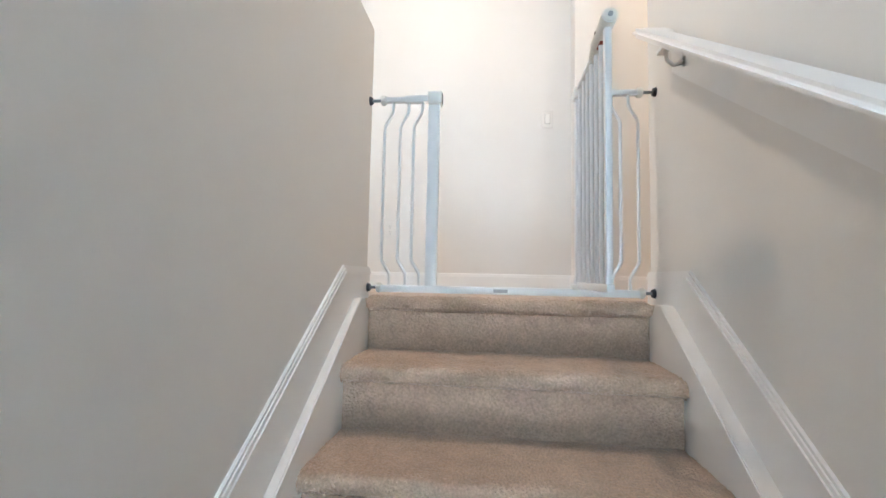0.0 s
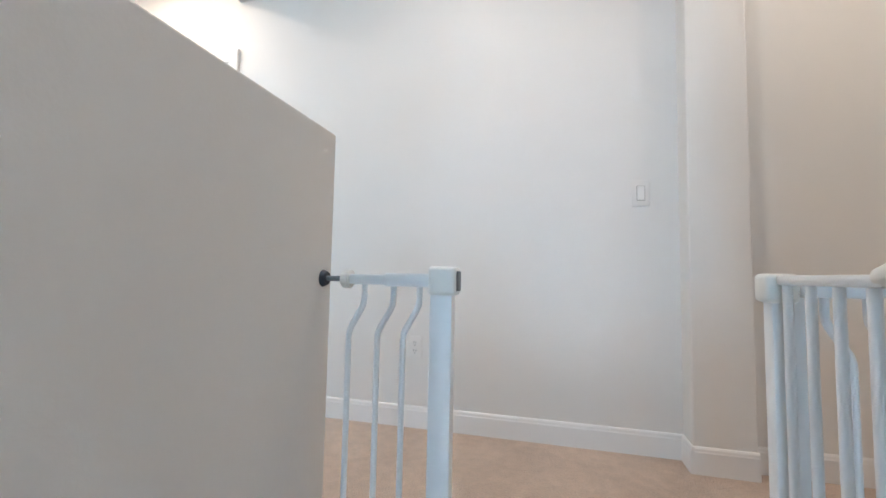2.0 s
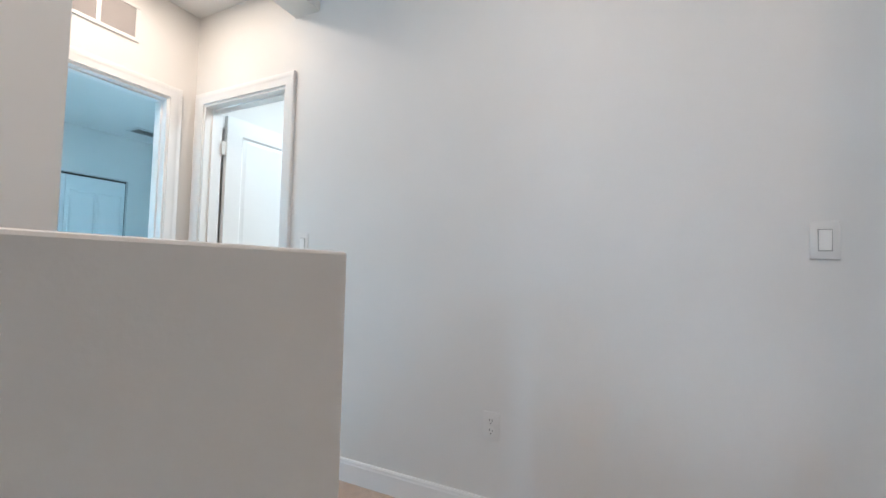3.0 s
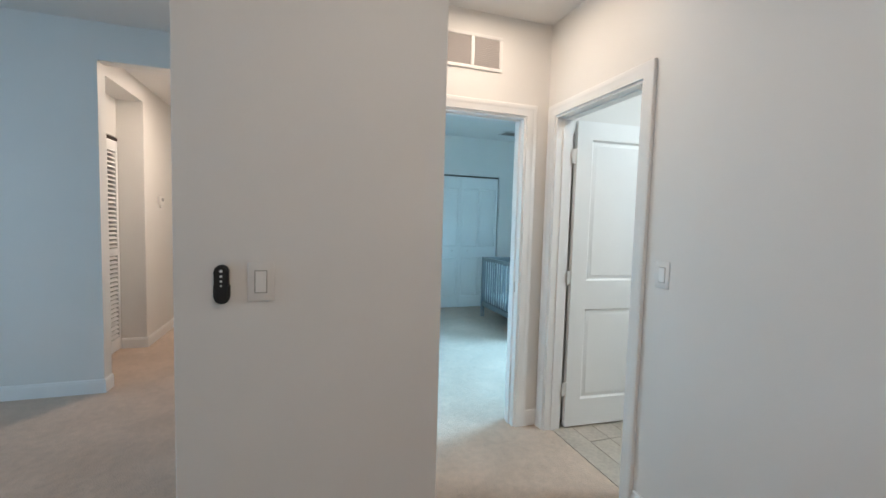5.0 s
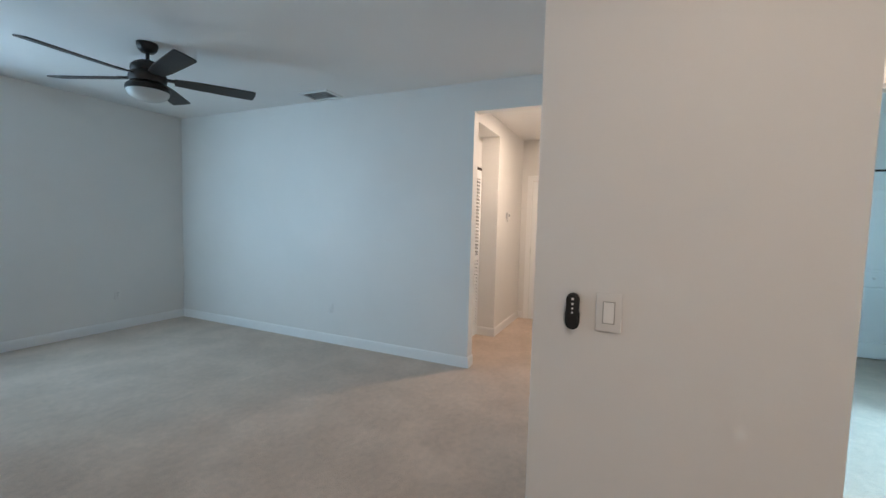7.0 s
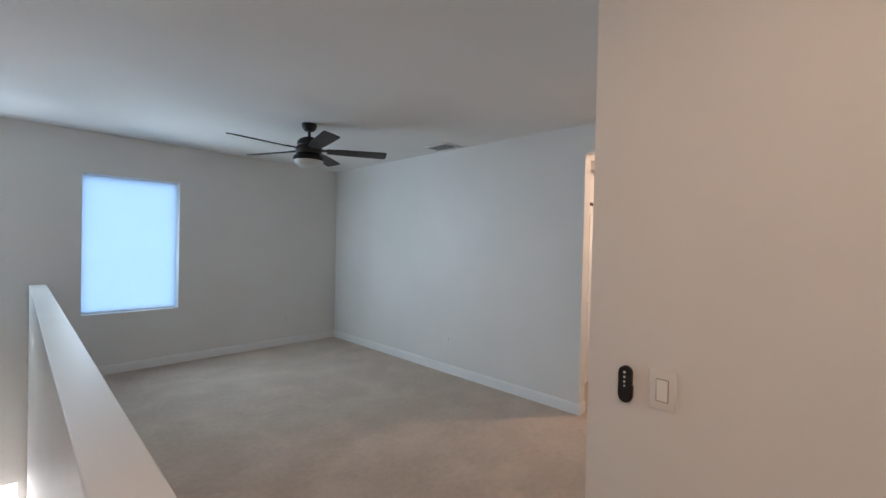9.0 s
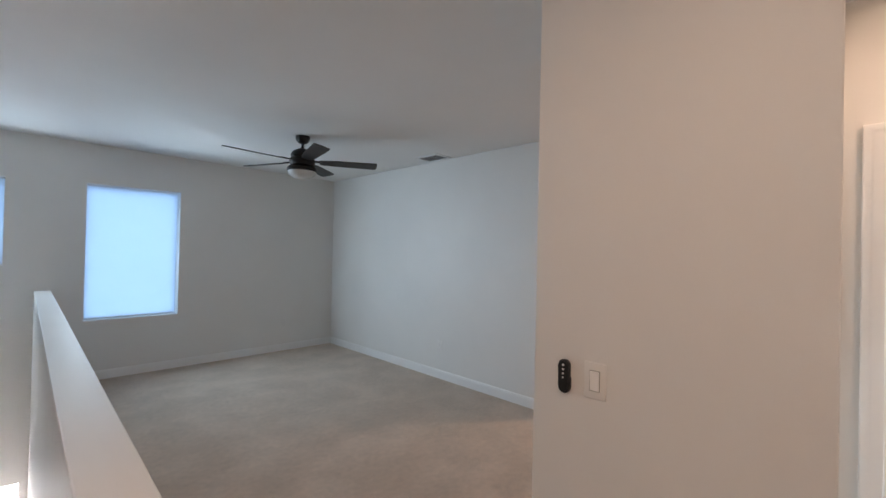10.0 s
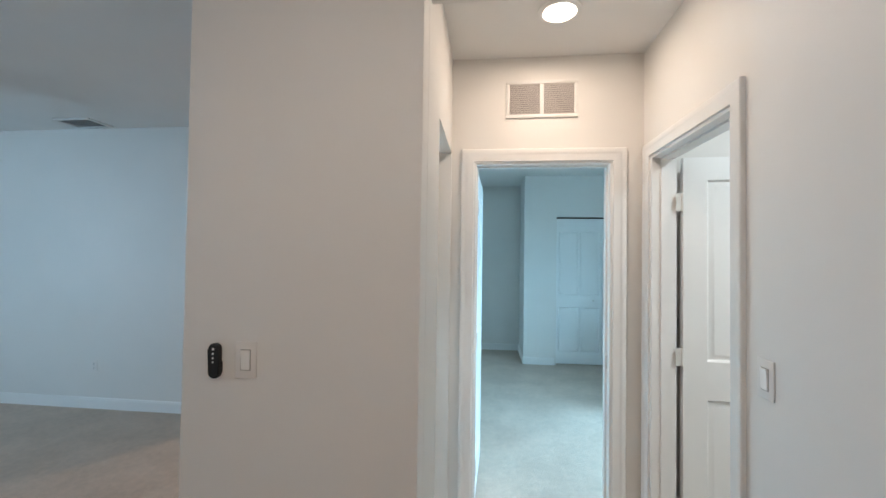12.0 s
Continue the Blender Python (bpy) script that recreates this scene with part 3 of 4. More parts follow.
def wavy(x, s):
    """A bar that bows towards the wall between its ends."""
    z = [(0.05, 0), (0.086, 0), (0.094, 0.05), (0.104, 0.22), (0.136, 0.88), (0.145, 0.98), (0.155, 1), (0.40, 1), (0.632, 1),
         (0.643, 0.98), (0.653, 0.88), (0.688, 0.22), (0.699, 0.05), (0.708, 0), (0.740, 0)]
    return tube(bmesh.new(), [(x + s * 0.031 * w, GY, h) for h, w in z], 0.0058)


for s, inner, wall_x in ((-1, G0, 0.0), (1, G1, X_R)):
    tip = wall_x - s * 0.058
    a, b = sorted((tip, inner + s * 0.024))
    mid = (a + b) / 2
    bar_box("top_sleeve", a, b, GY - 0.0105, GY + 0.0105, 0.7385, 0.7575)
    lo, hi = sorted((inner + s * 0.024, mid))
    bar_box("top_tube", lo - 0.004, hi + 0.004, GY - 0.0125, GY + 0.0125, 0.7355, 0.7605)
    for x in (0.092, 0.152, 0.204):
        part("bar", wavy(x if s < 0 else X_R - x, s), GATEW, gate)
    for z, face in ((0.748, wall_x), (0.040, wall_x - s * 0.0115)):
        bm = bmesh.new()
        cyl(bm, (face - s * 0.004, GY, z), (tip, GY, z), 0.0055, sides=14)
        rod = part("spindle", bm, STEEL, gate, "threaded grey steel pressure spindle")
        bm = bmesh.new()
        cyl(bm, (face - s * 0.0008, GY, z), (face - s * 0.010, GY, z), 0.017, 0.013)
        part("wall_pad", bm, RUBBER, rod, "dark rubber wall pad")
        bm = bmesh.new()
        cyl(bm, (tip - s * 0.006, GY, z), (tip + s * 0.012, GY, z), 0.019, sides=18)
        bmesh.ops.bevel(bm, geom=list(bm.edges), offset=0.003, segments=2, affect="EDGES")
        part("adjusting_nut", bm, GATEP, rod, "white plastic adjusting nut")

# swinging leaf of the gate, turned out over the stairs
leaf_x, leaf_end = G1 - 0.010, -0.395
bar_box("leaf_rail", leaf_x - 0.010, leaf_x + 0.010, leaf_end + 0.16, GY - 0.024, 0.753, 0.767, bevel=0.004)
bm = bmesh.new()
cyl(bm, (leaf_x, leaf_end + 0.175, 0.763), (leaf_x, leaf_end + 0.115, 0.773), 0.011, 0.0195, sides=24)
cyl(bm, (leaf_x, leaf_end + 0.117, 0.773), (leaf_x, leaf_end - 0.020, 0.783), 0.0195, 0.0215, sides=24)
bmesh.ops.bevel(bm, geom=[e for e in bm.edges if e.calc_face_angle(0) > 1.0], offset=0.003, segments=2, affect="EDGES")
handle = part("latch_handle", bm, GATEP, gate, "cream plastic sliding latch handle")
bm = bmesh.new()
cyl(bm, (leaf_x, leaf_end - 0.019, 0.783), (leaf_x, leaf_end - 0.024, 0.783), 0.0065, sides=16)
part("latch_button", bm, GREYB, handle, "grey latch button")
bm = bmesh.new()
box(bm, leaf_x - 0.006, leaf_x + 0.006, leaf_end + 0.06, leaf_end + 0.10, 0.752, 0.762, bevel=0.002)
part("latch_slider", bm, material("slider_red", (0.30, 0.07, 0.04), rough=0.5), handle, "small dark red latch slider")
part("latch_tab", one_box(leaf_x - 0.0215, leaf_x - 0.019, leaf_end + 0.05, leaf_end + 0.062, 0.776, 0.782, bevel=0.0005), BLACKP, handle, "small black latch mark")
bar_box("leaf_bottom_rail", leaf_x - 0.010, leaf_x + 0.010, leaf_end - 0.006, GY - 0.02, 0.052, 0.074)
bar_box("leaf_end_post", leaf_x - 0.009, leaf_x + 0.009, leaf_end, leaf_end + 0.022, 0.074, 0.768)
for i in range(6):
    y = GY - 0.034 - i * 0.0545
    bm = bmesh.new()
    cyl(bm, (leaf_x, y, 0.073), (leaf_x, y, 0.754), 0.0062, sides=14)
    part("leaf_bar", bm, GATEW, gate)


# ---- switches, outlets, remote ----
def switch(label, m, group="wall switches"):
    """Rocker switch on a plate; stands on y = 0 facing -y, centre at the origin."""
    ob = thing("light_switch", label, "light switch", group, m)
    bm = one_box(-0.0365, 0.0365, -0.006, 0.0, -0.0585, 0.0585, bevel=0.003)
    part("plate", bm, PLATE, ob)
    # no real gap: this grey piece holds the rocker's shade in its colour
    bm = one_box(-0.0175, 0.0175, -0.0068, -0.0058, -0.034, 0.034, bevel=0.001)
    part("rocker_shade", bm, GAP_SHADE, ob, "thin grey piece painted as the shade round the rocker")
    bm = prism(bmesh.new(), [(-0.0085, -0.031), (-0.0125, 0.031), (-0.006, 0.031), (-0.006, -0.031)], "x", -0.0145, 0.0145)
    part("rocker", bm, ROCKER, ob, "white rocker paddle")
    return ob


def outlet(label, m, group="wall outlets"):
    ob = thing("power_outlet", label, "outlet", group, m)
    part("plate", one_box(-0.035, 0.035, -0.005, 0.0, -0.057, 0.057, bevel=0.0025), PLATE, ob)
    for z in (-0.020, 0.020):
        bm = bmesh.new()
        cyl(bm, (0, -0.004, z), (0, -0.0075, z), 0.0168, sides=20)
        face = part("socket", bm, PLATE, ob)
        for x, h in ((-0.006, 0.0045), (0.006, 0.0035)):
            part("slot", one_box(x - 0.0012, x + 0.0012, -0.0080, -0.0072, z + 0.001, z + 0.001 + 2 * h), SLOT, face, "dark socket slot")
        bm = bmesh.new()
        cyl(bm, (0, -0.0072, z - 0.008), (0, -0.0080, z - 0.008), 0.0024, sides=10)
        part("slot", bm, SLOT, face, "dark socket slot")
    return ob


switch("white rocker light switch on the wall at the stair top", pose(0.830, Y_N, 1.1465))
switch("white rocker light switch beside the bathroom door", pose(-1.291, Y_N, 1.144))
switch("white rocker light switch beside the black fan remote", pose(X_P, -0.3605, 1.155, 0, 0, 90))
outlet("white duplex power outlet above the baseboard near the gate", pose(-0.225, Y_N, 0.394))
outlet("white duplex power outlet low on the loft wall", pose(X_LOFT, -3.345, 0.402, 0, 0, 90))
outlet("white duplex power outlet low on the window wall", pose(-2.73, Y_S, 0.425, 0, 0, 180))

remote = thing("fan_remote", "black plastic fan remote resting in its wall cradle", "remote control", "", pose(X_P, -0.4635, 1.151, 0, 0, 90))
bm = bmesh.new()
pts = [(0.0195 * math.cos(a), (0.036 if math.sin(a) >= 0 else -0.036) + 0.0195 * math.sin(a)) for a in (2 * math.pi * k / 32 for k in range(32))]
prism(bm, pts, "y", -0.021, -0.004)
bmesh.ops.bevel(bm, geom=[e for e in bm.edges if abs(e.verts[0].co.y + 0.021) < 1e-5 and abs(e.verts[1].co.y + 0.021) < 1e-5], offset=0.004, segments=3, affect="EDGES")
body = part("body", bm, BLACKP, remote)
bm = bmesh.new()
prism(bm, [(-0.0215, -0.002), (-0.0215, -0.038), (-0.016, -0.052), (-0.006, -0.058), (0.006, -0.058), (0.016, -0.052), (0.0215, -0.038), (0.0215, -0.002)], "y", -0.016, 0.0)
bmesh.ops.bevel(bm, geom=list(bm.edges), offset=0.002, segments=2, affect="EDGES")
part("cradle", bm, BLACKP, remote, "black plastic wall cradle")
for i, z in enumerate((0.038, 0.023, 0.009, -0.004)):
    bm = bmesh.new()
    cyl(bm, (0, -0.0208, z), (0, -0.0222, z), 0.0042 - 0.0004 * i, sides=12)
    part("button", bm, ICON, body, "small pale grey button")


# ---- vents ----
def grille(ob, x0, x1, z0, z1, n, tilt=32.0):
    """A louvred field of thin slats on y = 0 facing -y."""
    h = (z1 - z0) / n
    for i in range(n):
        bm = one_box(x0, x1, -0.0007, 0.0007, -0.0055, 0.0055)
        bmesh.ops.transform(bm, matrix=pose(0, -0.003, z0 + (i + 0.5) * h, tilt), verts=bm.verts)
        part("slat", bm, SLATM, ob, smooth=False)


vent = thing("return_air_vent", "white louvred return air grille above the bedroom door", "air vent", "", pose(X_HALL, 0.7025, 2.384, 0, 0, 90))
bm = bmesh.new()
for a in ((-0.197, 0.197, -0.1045, -0.085), (-0.197, 0.197, 0.085, 0.1045), (-0.197, -0.176, -0.085, 0.085), (0.176, 0.197, -0.085, 0.085), (-0.011, 0.011, -0.085, 0.085)):
    box(bm, a[0], a[1], -0.010, 0.0, a[2], a[3], bevel=0.002)
part("frame", bm, VENTW, vent)
# the wall is closed here: a dark sheet gives the shaded depth
part("duct", one_box(-0.177, 0.177, -0.0015, -0.0005, -0.086, 0.086), DUCT_SHADE, vent, "dark sheet standing in for the shaded duct opening")
for x0, x1 in ((-0.176, -0.011), (0.011, 0.176)):
    grille(vent, x0, x1, -0.085, 0.085, 15)


def ceiling_vent(label, m, n=6):
    """A supply register that hangs under z = 0."""
    ob = thing("ceiling_vent", label, "air vent", "ceiling vents", m)
    bm = bmesh.new()
    for a in ((-0.185, 0.185, -0.13, -0.102), (-0.185, 0.185, 0.102, 0.13), (-0.185, -0.157, -0.102, 0.102), (0.157, 0.185, -0.102, 0.102)):
        box(bm, a[0], a[1], a[2], a[3], -0.016, 0.0, bevel=0.005)
    part("frame", bm, VENTW, ob)
    # dark sheet for the shaded depth, the ceiling behind is closed
    part("duct", one_box(-0.158, 0.158, -0.103, 0.103, -0.0015, -0.0005), DUCT_SHADE, ob, "dark sheet standing in for the shaded duct opening")
    for i in range(n):
        bm = one_box(-0.157, 0.157, -0.008, 0.008, -0.0008, 0.0008)
        bmesh.ops.transform(bm, matrix=pose(0, -0.105 + 0.21 * (i + 0.5) / n, -0.006, 50), verts=bm.verts)
        part("slat", bm, SLATM, ob, smooth=False)
    return ob


ceiling_vent("white metal ceiling air register in the loft", pose(-3.355, -3.345, H_LOFT, 0, 0, 90))
ceiling_vent("white metal ceiling air register in the bedroom", pose(-5.40, 2.62, H_BED, 0, 0, 90))


# ---- doors ----
def doorway(index, m, w, depth, stop):
    """Lining and casing for an opening that starts at the origin of m and runs along +x."""
    ob = tagged(new("door_%d" % index), "white painted door frame with moulded casing", "door frame", "", "structure")
    ob.matrix_basis = m
    part("lining", door_lining(w, DOOR_H, depth, stop), TRIM, ob, smooth=False)
    part("casing", casing_mesh(w, DOOR_H), TRIM, ob)
    bm = casing_mesh(w, DOOR_H)
    bmesh.ops.transform(bm, matrix=Matrix.Translation((w, depth, 0)) @ pose(0, 0, 0, 0, 0, 180), verts=bm.verts)
    part("casing", bm, TRIM, ob)
    return ob


doorway(1, pose(BATH0, Y_N, 0), BATH1 - BATH0, T, 0.045)
doorway(2, pose(X_HALL, BED0, 0, 0, 0, 90), BED1 - BED0, T, 0.045)


def hinged_door(name, label, m, w, knob=True, h=2.008):
    """Two-panel moulded door; hinge edge at the origin, leaf along +x, thickness along +y."""
    ob = thing(name, label, "door", "interior doors", m)
    part("leaf", panel_leaf(w, h, 0.035, [(0.11, w - 0.11, 0.182, 0.79), (0.11, w - 0.11, 0.98, h - 0.115)]), DOORP, ob)
    for z in (0.26, 1.0, 1.78):
        bm = bmesh.new()
        cyl(bm, (-0.006, -0.006, z - 0.045), (-0.006, -0.006, z + 0.045), 0.0065, sides=12)
        box(bm, -0.0022, -0.0004, -0.002, 0.03, z - 0.045, z + 0.045)
        box(bm, -0.036, -0.006, -0.0062, -0.0045, z - 0.045, z + 0.045)
        part("hinge", bm, HINGE, ob, "white painted butt hinge")
    if knob:
        for s, y in ((-1, 0.0), (1, 0.035)):
            bm = bmesh.new()
            cyl(bm, (w - 0.06, y, 0.95), (w - 0.06, y + s * 0.008, 0.95), 0.032, sides=24)
            cyl(bm, (w - 0.06, y + s * 0.008, 0.95), (w - 0.06, y + s * 0.035, 0.95), 0.011, sides=16)
            bmesh.ops.create_uvsphere(bm, u_segments=20, v_segments=12, radius=0.028, matrix=Matrix.Translation((w - 0.06, y + s * 0.05, 0.95)))
            part("knob", bm, NICKEL, ob, "satin nickel door knob")
    part("latch_plate", one_box(w - 0.0004, w + 0.0012, 0.006, 0.029, 0.92, 0.98), NICKEL, ob, "satin nickel latch plate")
    return ob


hinged_door("bathroom_door", "white two-panel bathroom door swung open inward", pose(BATH0 + 0.024, Y_N + T + 0.030, 0.012, 0, 0, 86.5), 0.672)
hinged_door("bedroom_door", "white two-panel bedroom door swung fully open", pose(X_HALL - T - 0.004, BED0 + 0.016, 0.012, 0, 0, 178), 0.73, knob=False)
hinged_door("linen_closet_door", "white two-panel linen closet door, closed", pose(LIN1 - 0.004, P_N - 0.082, 0.012, 0, 0, 180), LIN1 - LIN0 - 0.008, knob=False, h=2.06)
bm = one_box(X_HALL - 0.075, X_HALL - 0.035, BED1 - 0.0155, BED1 - 0.0138, 0.90, 0.97)
tagged(new("strike_plate", mesh_from(bm, "strike_plate", NICKEL)), "satin nickel strike plate on the bedroom door jamb", "strike plate")

# bifold closet in the bedroom
closet = thing("bifold_closet_door", "white panelled closet doors, closed, with small knobs", "closet door", "", pose(BXC - 0.045, CL0, 0.015, 0, 0, 90))
n_leaf = 2
lw = (CL1 - CL0 - 0.012) / n_leaf
for i in range(n_leaf):
    u = 0.006 + i * lw
    m = lw - 0.004
    half = m / 2
    bm = panel_leaf(m, 2.06, 0.03, [(0.035, half - 0.012, 0.17, 0.80), (half + 0.012, m - 0.035, 0.17, 0.80), (0.035, half - 0.012, 0.97, 1.88), (half + 0.012, m - 0.035, 0.97, 1.88)])
    bmesh.ops.transform(bm, matrix=Matrix.Translation((u, 0, 0)), verts=bm.verts)
    lf = part("leaf", bm, DOORP, closet)
    bm = bmesh.new()
    x = u + m * (0.80, 0.20)[i]
    cyl(bm, (x, 0, 0.90), (x, -0.012, 0.90), 0.007, sides=12)
    bmesh.ops.create_uvsphere(bm, u_segments=14, v_segments=8, radius=0.015, matrix=Matrix.Translation((x, -0.02, 0.90)))
    part("knob", bm, PLATE, lf, "small white knob")
bm = bmesh.new()
box(bm, 0.002, CL1 - CL0 - 0.002, 0.0, 0.03, 2.066, 2.082)
part("track", bm, TRACK_GAP, closet, "dark metal track")
# shade of the gap beside the last leaf, put in as a dark strip
part("side_gap_shade", one_box(CL1 - CL0 - 0.004, CL1 - CL0 - 0.001, 0.004, 0.03, 0.0, 2.066), TRACK_GAP, closet, "dark strip standing in for the shade in the side gap")

# ---- crib ----
crib = thing("crib", "grey painted slatted wooden baby crib with a pale mattress", "crib")
cx0, cx1, cy0, cy1 = -5.35, -3.98, 2.17, 2.90
for x in (cx0, cx1 - 0.045):
    for y in (cy0, cy1 - 0.045):
        part("leg", one_box(x, x + 0.045, y, y + 0.045, 0, 0.87, bevel=0.004), CRIBP, crib)
for y in (cy0 + 0.006, cy1 - 0.039):
    part("top_rail", one_box(cx0 + 0.045, cx1 - 0.045, y, y + 0.033, 0.825, 0.87, bevel=0.004), CRIBP, crib)
    part("bottom_rail", one_box(cx0 + 0.045, cx1 - 0.045, y, y + 0.033, 0.16, 0.23, bevel=0.004), CRIBP, crib)
    for i in range(18):
        x = cx0 + 0.045 + (cx1 - cx0 - 0.09) * (i + 0.5) / 18
        part("slat", one_box(x - 0.009, x + 0.009, y + 0.009, y + 0.025, 0.23, 0.825), CRIBP, crib, smooth=False)
for x in (cx0 + 0.006, cx1 - 0.039):
    part("end_top_rail", one_box(x, x + 0.033, cy0 + 0.045, cy1 - 0.045, 0.80, 0.87, bevel=0.004), CRIBP, crib)
    part("end_bottom_rail", one_box(x, x + 0.033, cy0 + 0.045, cy1 - 0.045, 0.16, 0.23, bevel=0.004), CRIBP, crib)
    for i in range(9):
        y = cy0 + 0.045 + (cy1 - cy0 - 0.09) * (i + 0.5) / 9
        part("end_slat", one_box(x + 0.009, x + 0.025, y - 0.009, y + 0.009, 0.23, 0.80), CRIBP, crib, smooth=False)
part("mattress_base", one_box(cx0 + 0.03, cx1 - 0.03, cy0 + 0.042, cy1 - 0.042, 0.19, 0.215), CRIBP, crib)
mattress = one_box(cx0 + 0.05, cx1 - 0.05, cy0 + 0.05, cy1 - 0.05, 0.217, 0.335, bevel=0.02, segments=3)
tagged(new("crib_mattress", mesh_from(mattress, "crib_mattress", SHEET, True)), "pale grey sheeted mattress lying in the crib", "mattress")


# ---- windows ----
def window(index, o, y, s, label):
    """Window in the opening o of a wall whose room face is at y; s: the way out."""
    x0, x1, z0, z1 = o
    ob = tagged(new("window_%d" % index), label, "window", "", "structure")
    f = 0.035
    for a in ((x0, x0 + f, z0, z1), (x1 - f, x1, z0, z1), (x0 + f, x1 - f, z0, z0 + f), (x0 + f, x1 - f, z1 - f, z1)):
        ya, yb = sorted((y + s * 0.19, y + s * 0.24))
        part("window_frame", one_box(a[0] + 0.001, a[1] - 0.001, ya, yb, a[2] + 0.001, a[3] - 0.001, bevel=0.003), TRIM, ob)
    zm = (z0 + z1) / 2
    ya, yb = sorted((y + s * 0.20, y + s * 0.235))
    part("meeting_rail", one_box(x0 + f, x1 - f, ya, yb, zm - 0.018, zm + 0.018, bevel=0.003), TRIM, ob)
    for lo, hi in ((z0 + f, zm - 0.018), (zm + 0.018, z1 - f)):
        ya, yb = sorted((y + s * 0.215, y + s * 0.219))
        g = part("pane", one_box(x0 + f, x1 - f, ya, yb, lo, hi), GLASS, ob, smooth=False)
        g.visible_shadow = False
    return ob


def shade(o, y, s, label):
    """Pleated cellular shade, lowered, hung inside the window opening."""
    x0, x1, z0, z1 = o
    ob = thing("window_shade", label, "window shade", "window shades")
    top, low, pitch = z1 - 0.012, z0 + 0.016, 0.012
    n = int((top - low) / pitch)
    verts, faces = [], []
    for i in range(n * 2 + 1):
        z = top - (top - low) * i / (n * 2)
        yy = y + s * (0.125 + (0.002 if i % 2 else 0.0))
        verts += [(x0 + 0.006, yy, z), (x1 - 0.006, yy, z)]
    for i in range(n * 2):
        faces.append((2 * i, 2 * i + 1, 2 * i + 3, 2 * i + 2))
    me = bpy.data.meshes.new("fabric")
    me.from_pydata(verts, [], faces)
    me.materials.append(SHADE)
    fab = new("fabric", me)
    fab.parent = ob
    ya, yb = sorted((y + s * 0.105, y + s * 0.145))
    part("head_rail", one_box(x0 + 0.004, x1 - 0.004, ya, yb, z1 - 0.013, z1 - 0.001, bevel=0.003), TRIM, ob)
    part("bottom_rail", one_box(x0 + 0.006, x1 - 0.006, ya + 0.006, yb - 0.006, z0 + 0.002, z0 + 0.016, bevel=0.003), TRIM, ob)
    return ob


SILL = "white framed window in a drywall opening"
for i, o in enumerate((WIN_A, WIN_B, WIN_C)):
    window(i + 1, o, Y_S, -1, SILL)
    shade(o, Y_S, -1, "white cellular shade lowered over the window, glowing with daylight")
window(4, BW, BY_N, 1, SILL)

# ---- ceiling fan ----
FX, FY = -1.88, -3.74
fan = thing("ceiling_fan", "dark bronze five-blade ceiling fan with a frosted bowl light", "ceiling fan", "", pose(FX, FY, H_LOFT) @ Matrix.Scale(1.07, 4))
part("canopy", lathe(bmesh.new(), [(0.066, -0.001), (0.066, -0.018), (0.058, -0.045), (0.040, -0.064), (0.018, -0.070)], (0, 0)), BRONZE, fan)
bm = bmesh.new()
cyl(bm, (0, 0, -0.06), (0, 0, -0.135), 0.012, sides=16)
part("downrod", bm, BRONZE, fan)
part("motor", lathe(bmesh.new(), [(0.022, -0.115), (0.05, -0.125), (0.085, -0.145), (0.102, -0.165), (0.106, -0.19), (0.100, -0.205), (0.112, -0.215), (0.118, -0.245), (0.108, -0.275), (0.07, -0.285)], (0, 0)), BRONZE, fan)
part("light_collar", lathe(bmesh.new(), [(0.07, -0.284), (0.118, -0.289), (0.135, -0.305), (0.138, -0.33), (0.130, -0.338)], (0, 0)), BRONZE, fan)
part("light_bowl", lathe(bmesh.new(), [(0.132, -0.332), (0.128, -0.352), (0.112, -0.375), (0.083, -0.393), (0.045, -0.403), (0.01, -0.406)], (0, 0)), FROST, fan, "frosted white glass light bowl")


def blade_mesh():
    out = [(0.16, -0.045), (0.30, -0.062), (0.55, -0.068), (0.690, -0.070), (0.703, -0.060), (0.705, 0.0), (0.697, 0.060), (0.685, 0.068), (0.55, 0.066), (0.30, 0.058), (0.16, 0.045)]
    bm = prism(bmesh.new(), out, "z", -0.004, 0.004)
    bmesh.ops.transform(bm, matrix=pose(0, 0, 0, -12), verts=bm.verts)
    return bm


for k in range(5):
    turn = pose(0, 0, -0.240, 0, 0, 148 + 72 * k)
    bm = blade_mesh()
    bmesh.ops.transform(bm, matrix=turn, verts=bm.verts)
    bl = part("blade", bm, BLADE, fan, "dark brown wooden fan blade")
    bm = bmesh.new()
    box(bm, 0.085, 0.215, -0.022, 0.022, 0.003, 0.010, bevel=0.003)
    bmesh.ops.transform(bm, matrix=turn @ pose(0, 0, 0, -12), verts=bm.verts)
    part("blade_iron", bm, BRONZE, bl, "dark metal blade bracket")


# ---- ceiling lamps ----
def downlight(label, x, y, z, r, mat):
    ob = thing("ceiling_light", label, "ceiling light", "ceiling lights", pose(x, y, z))
    part("trim_ring", lathe(bmesh.new(), [(r + 0.022, -0.0005), (r + 0.022, -0.006), (r + 0.012, -0.012), (r, -0.012), (r, -0.0005)], (0, 0), 40), TRIM, ob)
    part("diffuser", lathe(bmesh.new(), [(r - 0.001, -0.002), (r - 0.001, -0.0105), (r * 0.6, -0.0125), (0.004, -0.013)], (0, 0), 40), mat, ob, "glowing white diffuser")
    return ob


downlight("round flush ceiling light glowing warm white in the hall", -1.835, 0.725, H_HALL, 0.075, LAMPW)
downlight("round flush ceiling light glowing warm white over the landing", 0.0, 0.10, H_LOFT, 0.075, LAMPW)
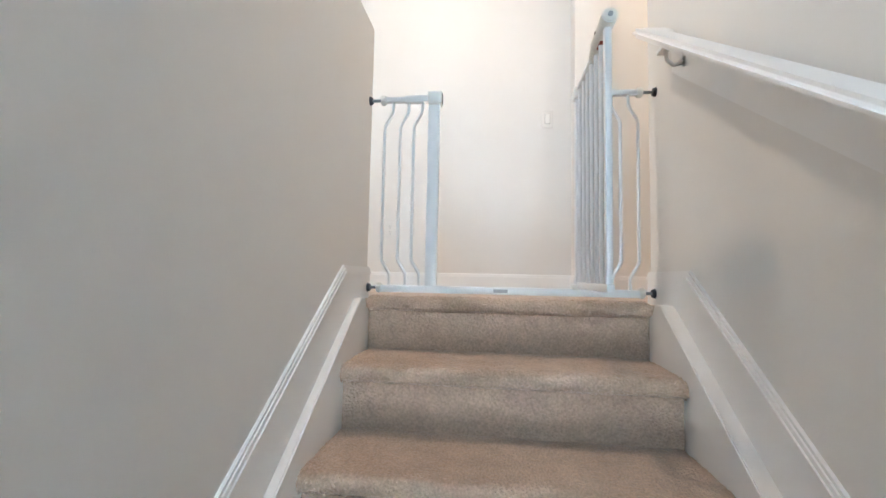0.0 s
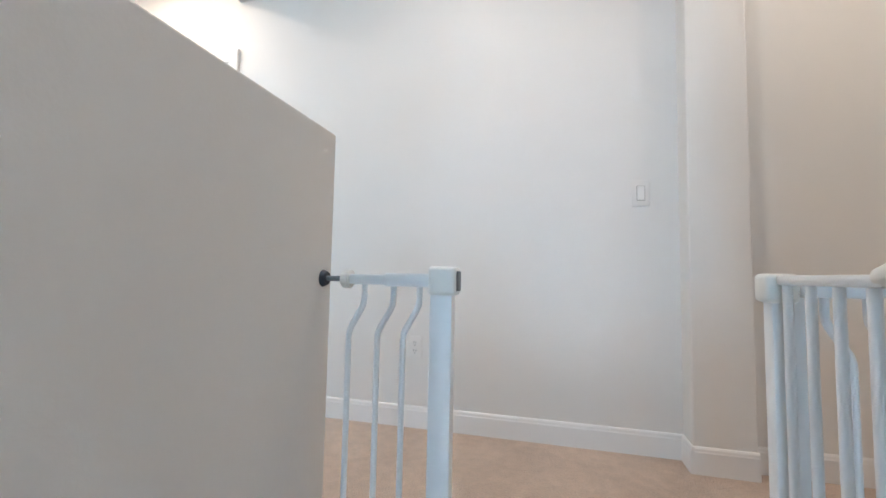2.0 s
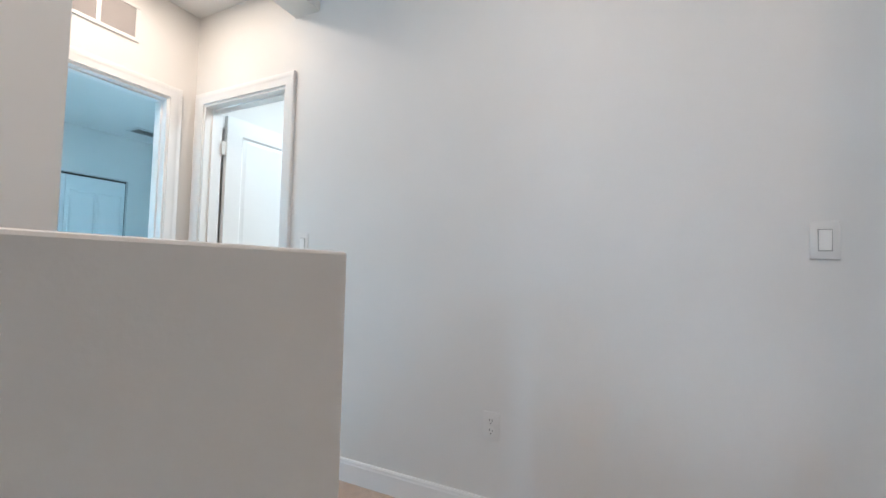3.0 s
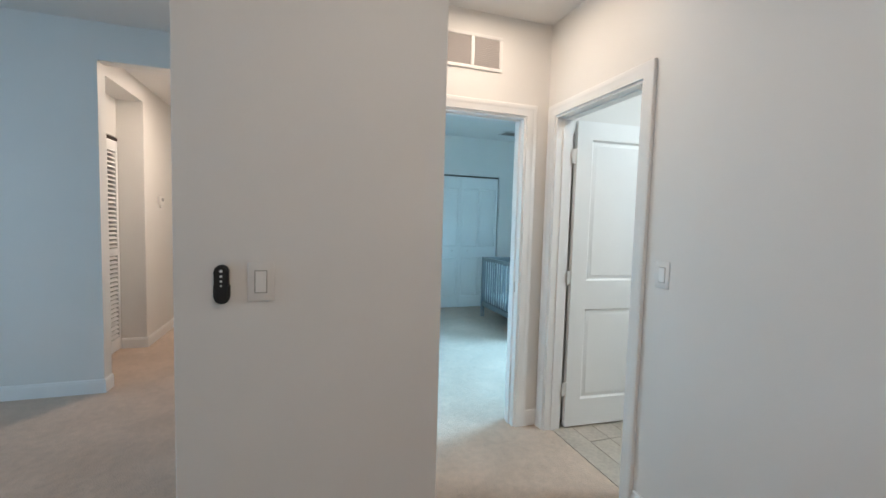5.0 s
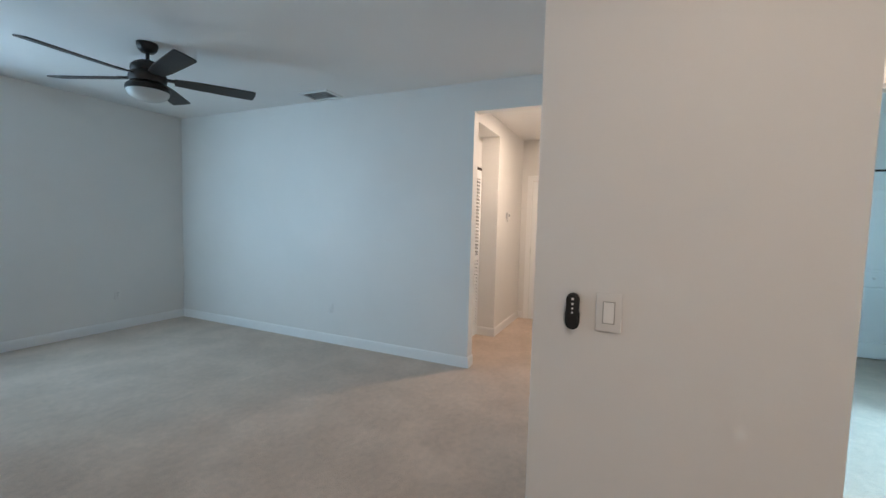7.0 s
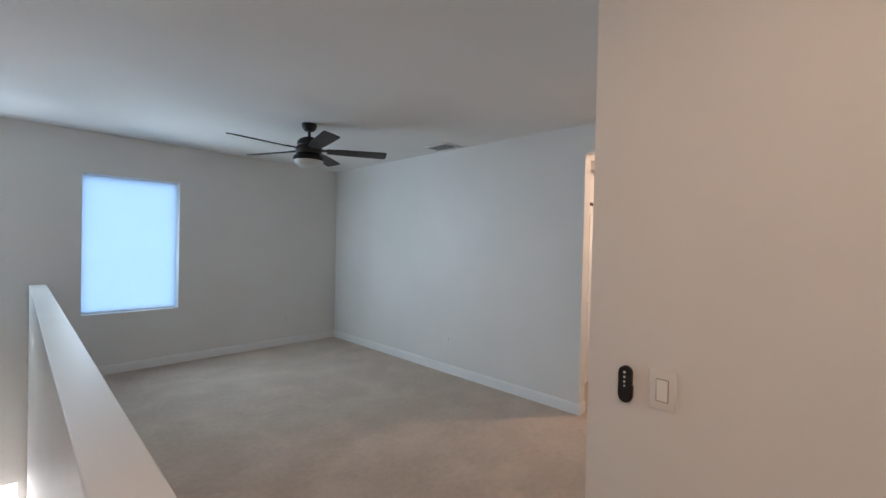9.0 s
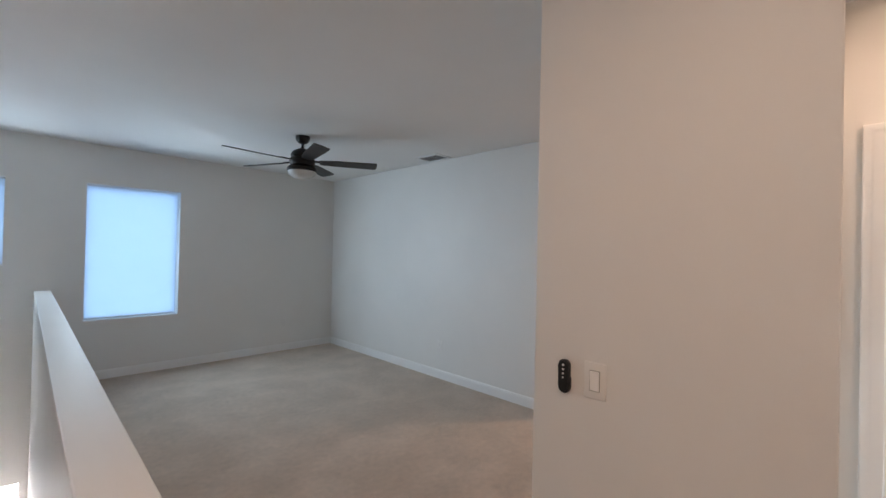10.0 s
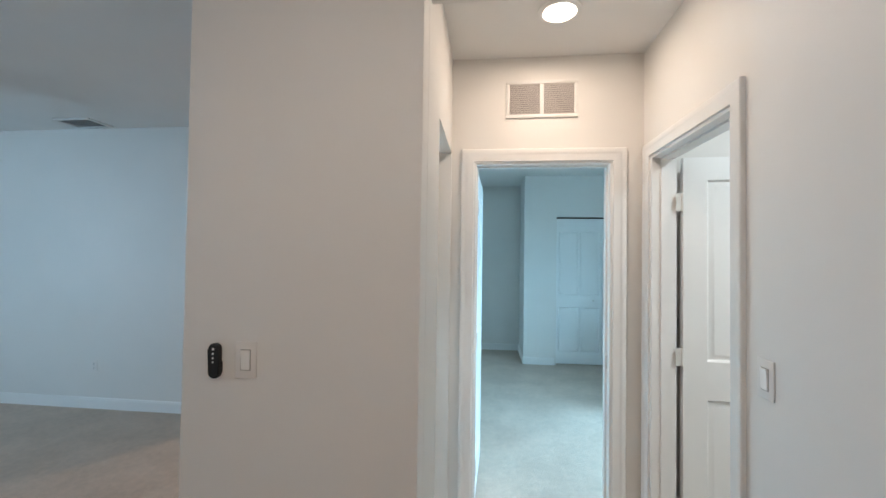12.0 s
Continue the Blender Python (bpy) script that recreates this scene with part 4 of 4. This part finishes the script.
downlight("round flush ceiling light glowing warm white over the landing", 1.65, 0.62, H_LOFT, 0.075, LAMPW)
downlight("round flush ceiling light glowing warm white in the corridor", -4.4, -1.05, H_HALL, 0.075, LAMPW)
downlight("round flush ceiling light glowing in the bathroom", -1.2, 2.2, H_HALL, 0.10, LAMPD)

# ---- corridor: louvred laundry doors, thermostat, end door ----
louvre = thing("louvred_bifold_door", "white louvred wooden bifold doors, closed", "closet door", "", pose(AX + 0.01, -2.0, 0.012))
lw = (X_LOFT - T - AX - 0.02) / 4
for i in range(4):
    u = i * lw
    lf = None
    for a in ((u + 0.002, u + 0.04, 0, 2.03), (u + lw - 0.042, u + lw - 0.004, 0, 2.03), (u + 0.04, u + lw - 0.042, 0, 0.12), (u + 0.04, u + lw - 0.042, 0.93, 1.0), (u + 0.04, u + lw - 0.042, 1.93, 2.03)):
        ob = part("stile" if a[3] - a[2] > 1 else "rail", one_box(a[0], a[1], -0.028, 0.0, a[2], a[3], bevel=0.002), DOORP, louvre)
    for lo, hi in ((0.12, 0.93), (1.0, 1.93)):
        n = int((hi - lo) / 0.042)
        for k in range(n):
            bm = one_box(u + 0.04, u + lw - 0.042, -0.017, 0.017, -0.003, 0.003)
            bmesh.ops.transform(bm, matrix=pose(0, -0.014, lo + (k + 0.5) * (hi - lo) / n, -34), verts=bm.verts)
            part("slat", bm, DOORP, louvre, smooth=False)
part("track", one_box(0, 4 * lw, -0.03, 0.0, 2.035, 2.06), TRACK_GAP, louvre, "dark brown top track")
thermostat = thing("thermostat", "small white thermostat on the corridor wall", "thermostat", "", pose(-5.15, CY, 1.505, 0, 0, 180))
part("body", one_box(-0.06, 0.06, -0.028, 0.0, -0.045, 0.045, bevel=0.006), PLATE, thermostat)
part("display", one_box(-0.035, 0.035, -0.0292, -0.0275, -0.008, 0.025), GREYB, thermostat, "grey display")
part("lower_cover", one_box(-0.02, 0.02, -0.02, 0.0, -0.08, -0.0455, bevel=0.003), PLATE, thermostat)
ob = tagged(new("door_3"), "white painted door frame with moulded casing", "door frame", "", "structure")
ob.matrix_basis = pose(-5.9, -1.63, 0, 0, 0, 90)
part("casing", casing_mesh(0.76, DOOR_H), TRIM, ob)
hinged_door("corridor_door", "white two-panel door closed at the corridor end", pose(-5.896, -1.62, 0.01, 0, 0, 90), 0.74)

# ---- bathroom floor ----
bath_floor = tagged(new("floor_bathroom"), "tan wood-look plank tile floor", "tile floor", "", "structure")
part("grout", one_box(X_HALL, 0.2, Y_N + 0.062, 3.1, -0.2, -0.006), material("grout", (0.38, 0.34, 0.30), rough=0.9), bath_floor, "greyish brown grout bed", smooth=False)
plank = mesh_from(one_box(-0.448, 0.448, -0.0735, 0.0735, -0.006, 0.0, bevel=0.0012, segments=1), "plank", TILE)
for j in range(12):
    for i in range(4):
        x = X_HALL + 0.45 + 0.90 * i - 0.3 * (j % 3)
        if X_HALL - 0.1 < x - 0.448 and x + 0.448 < 0.25:
            ob = new("plank", plank)
            ob.parent = bath_floor
            ob.location = (x, Y_N + 0.14 + 0.15 * j, 0.0)
short = mesh_from(one_box(-0.148, 0.148, -0.0735, 0.0735, -0.006, 0.0, bevel=0.0012, segments=1), "plank", TILE)
for j in range(12):
    for k in range(j % 3 and 3 - j % 3 or 0):
        ob = new("plank", short)
        ob.parent = bath_floor
        ob.location = (X_HALL + 0.15 + 0.30 * k, Y_N + 0.14 + 0.15 * j, 0.0)
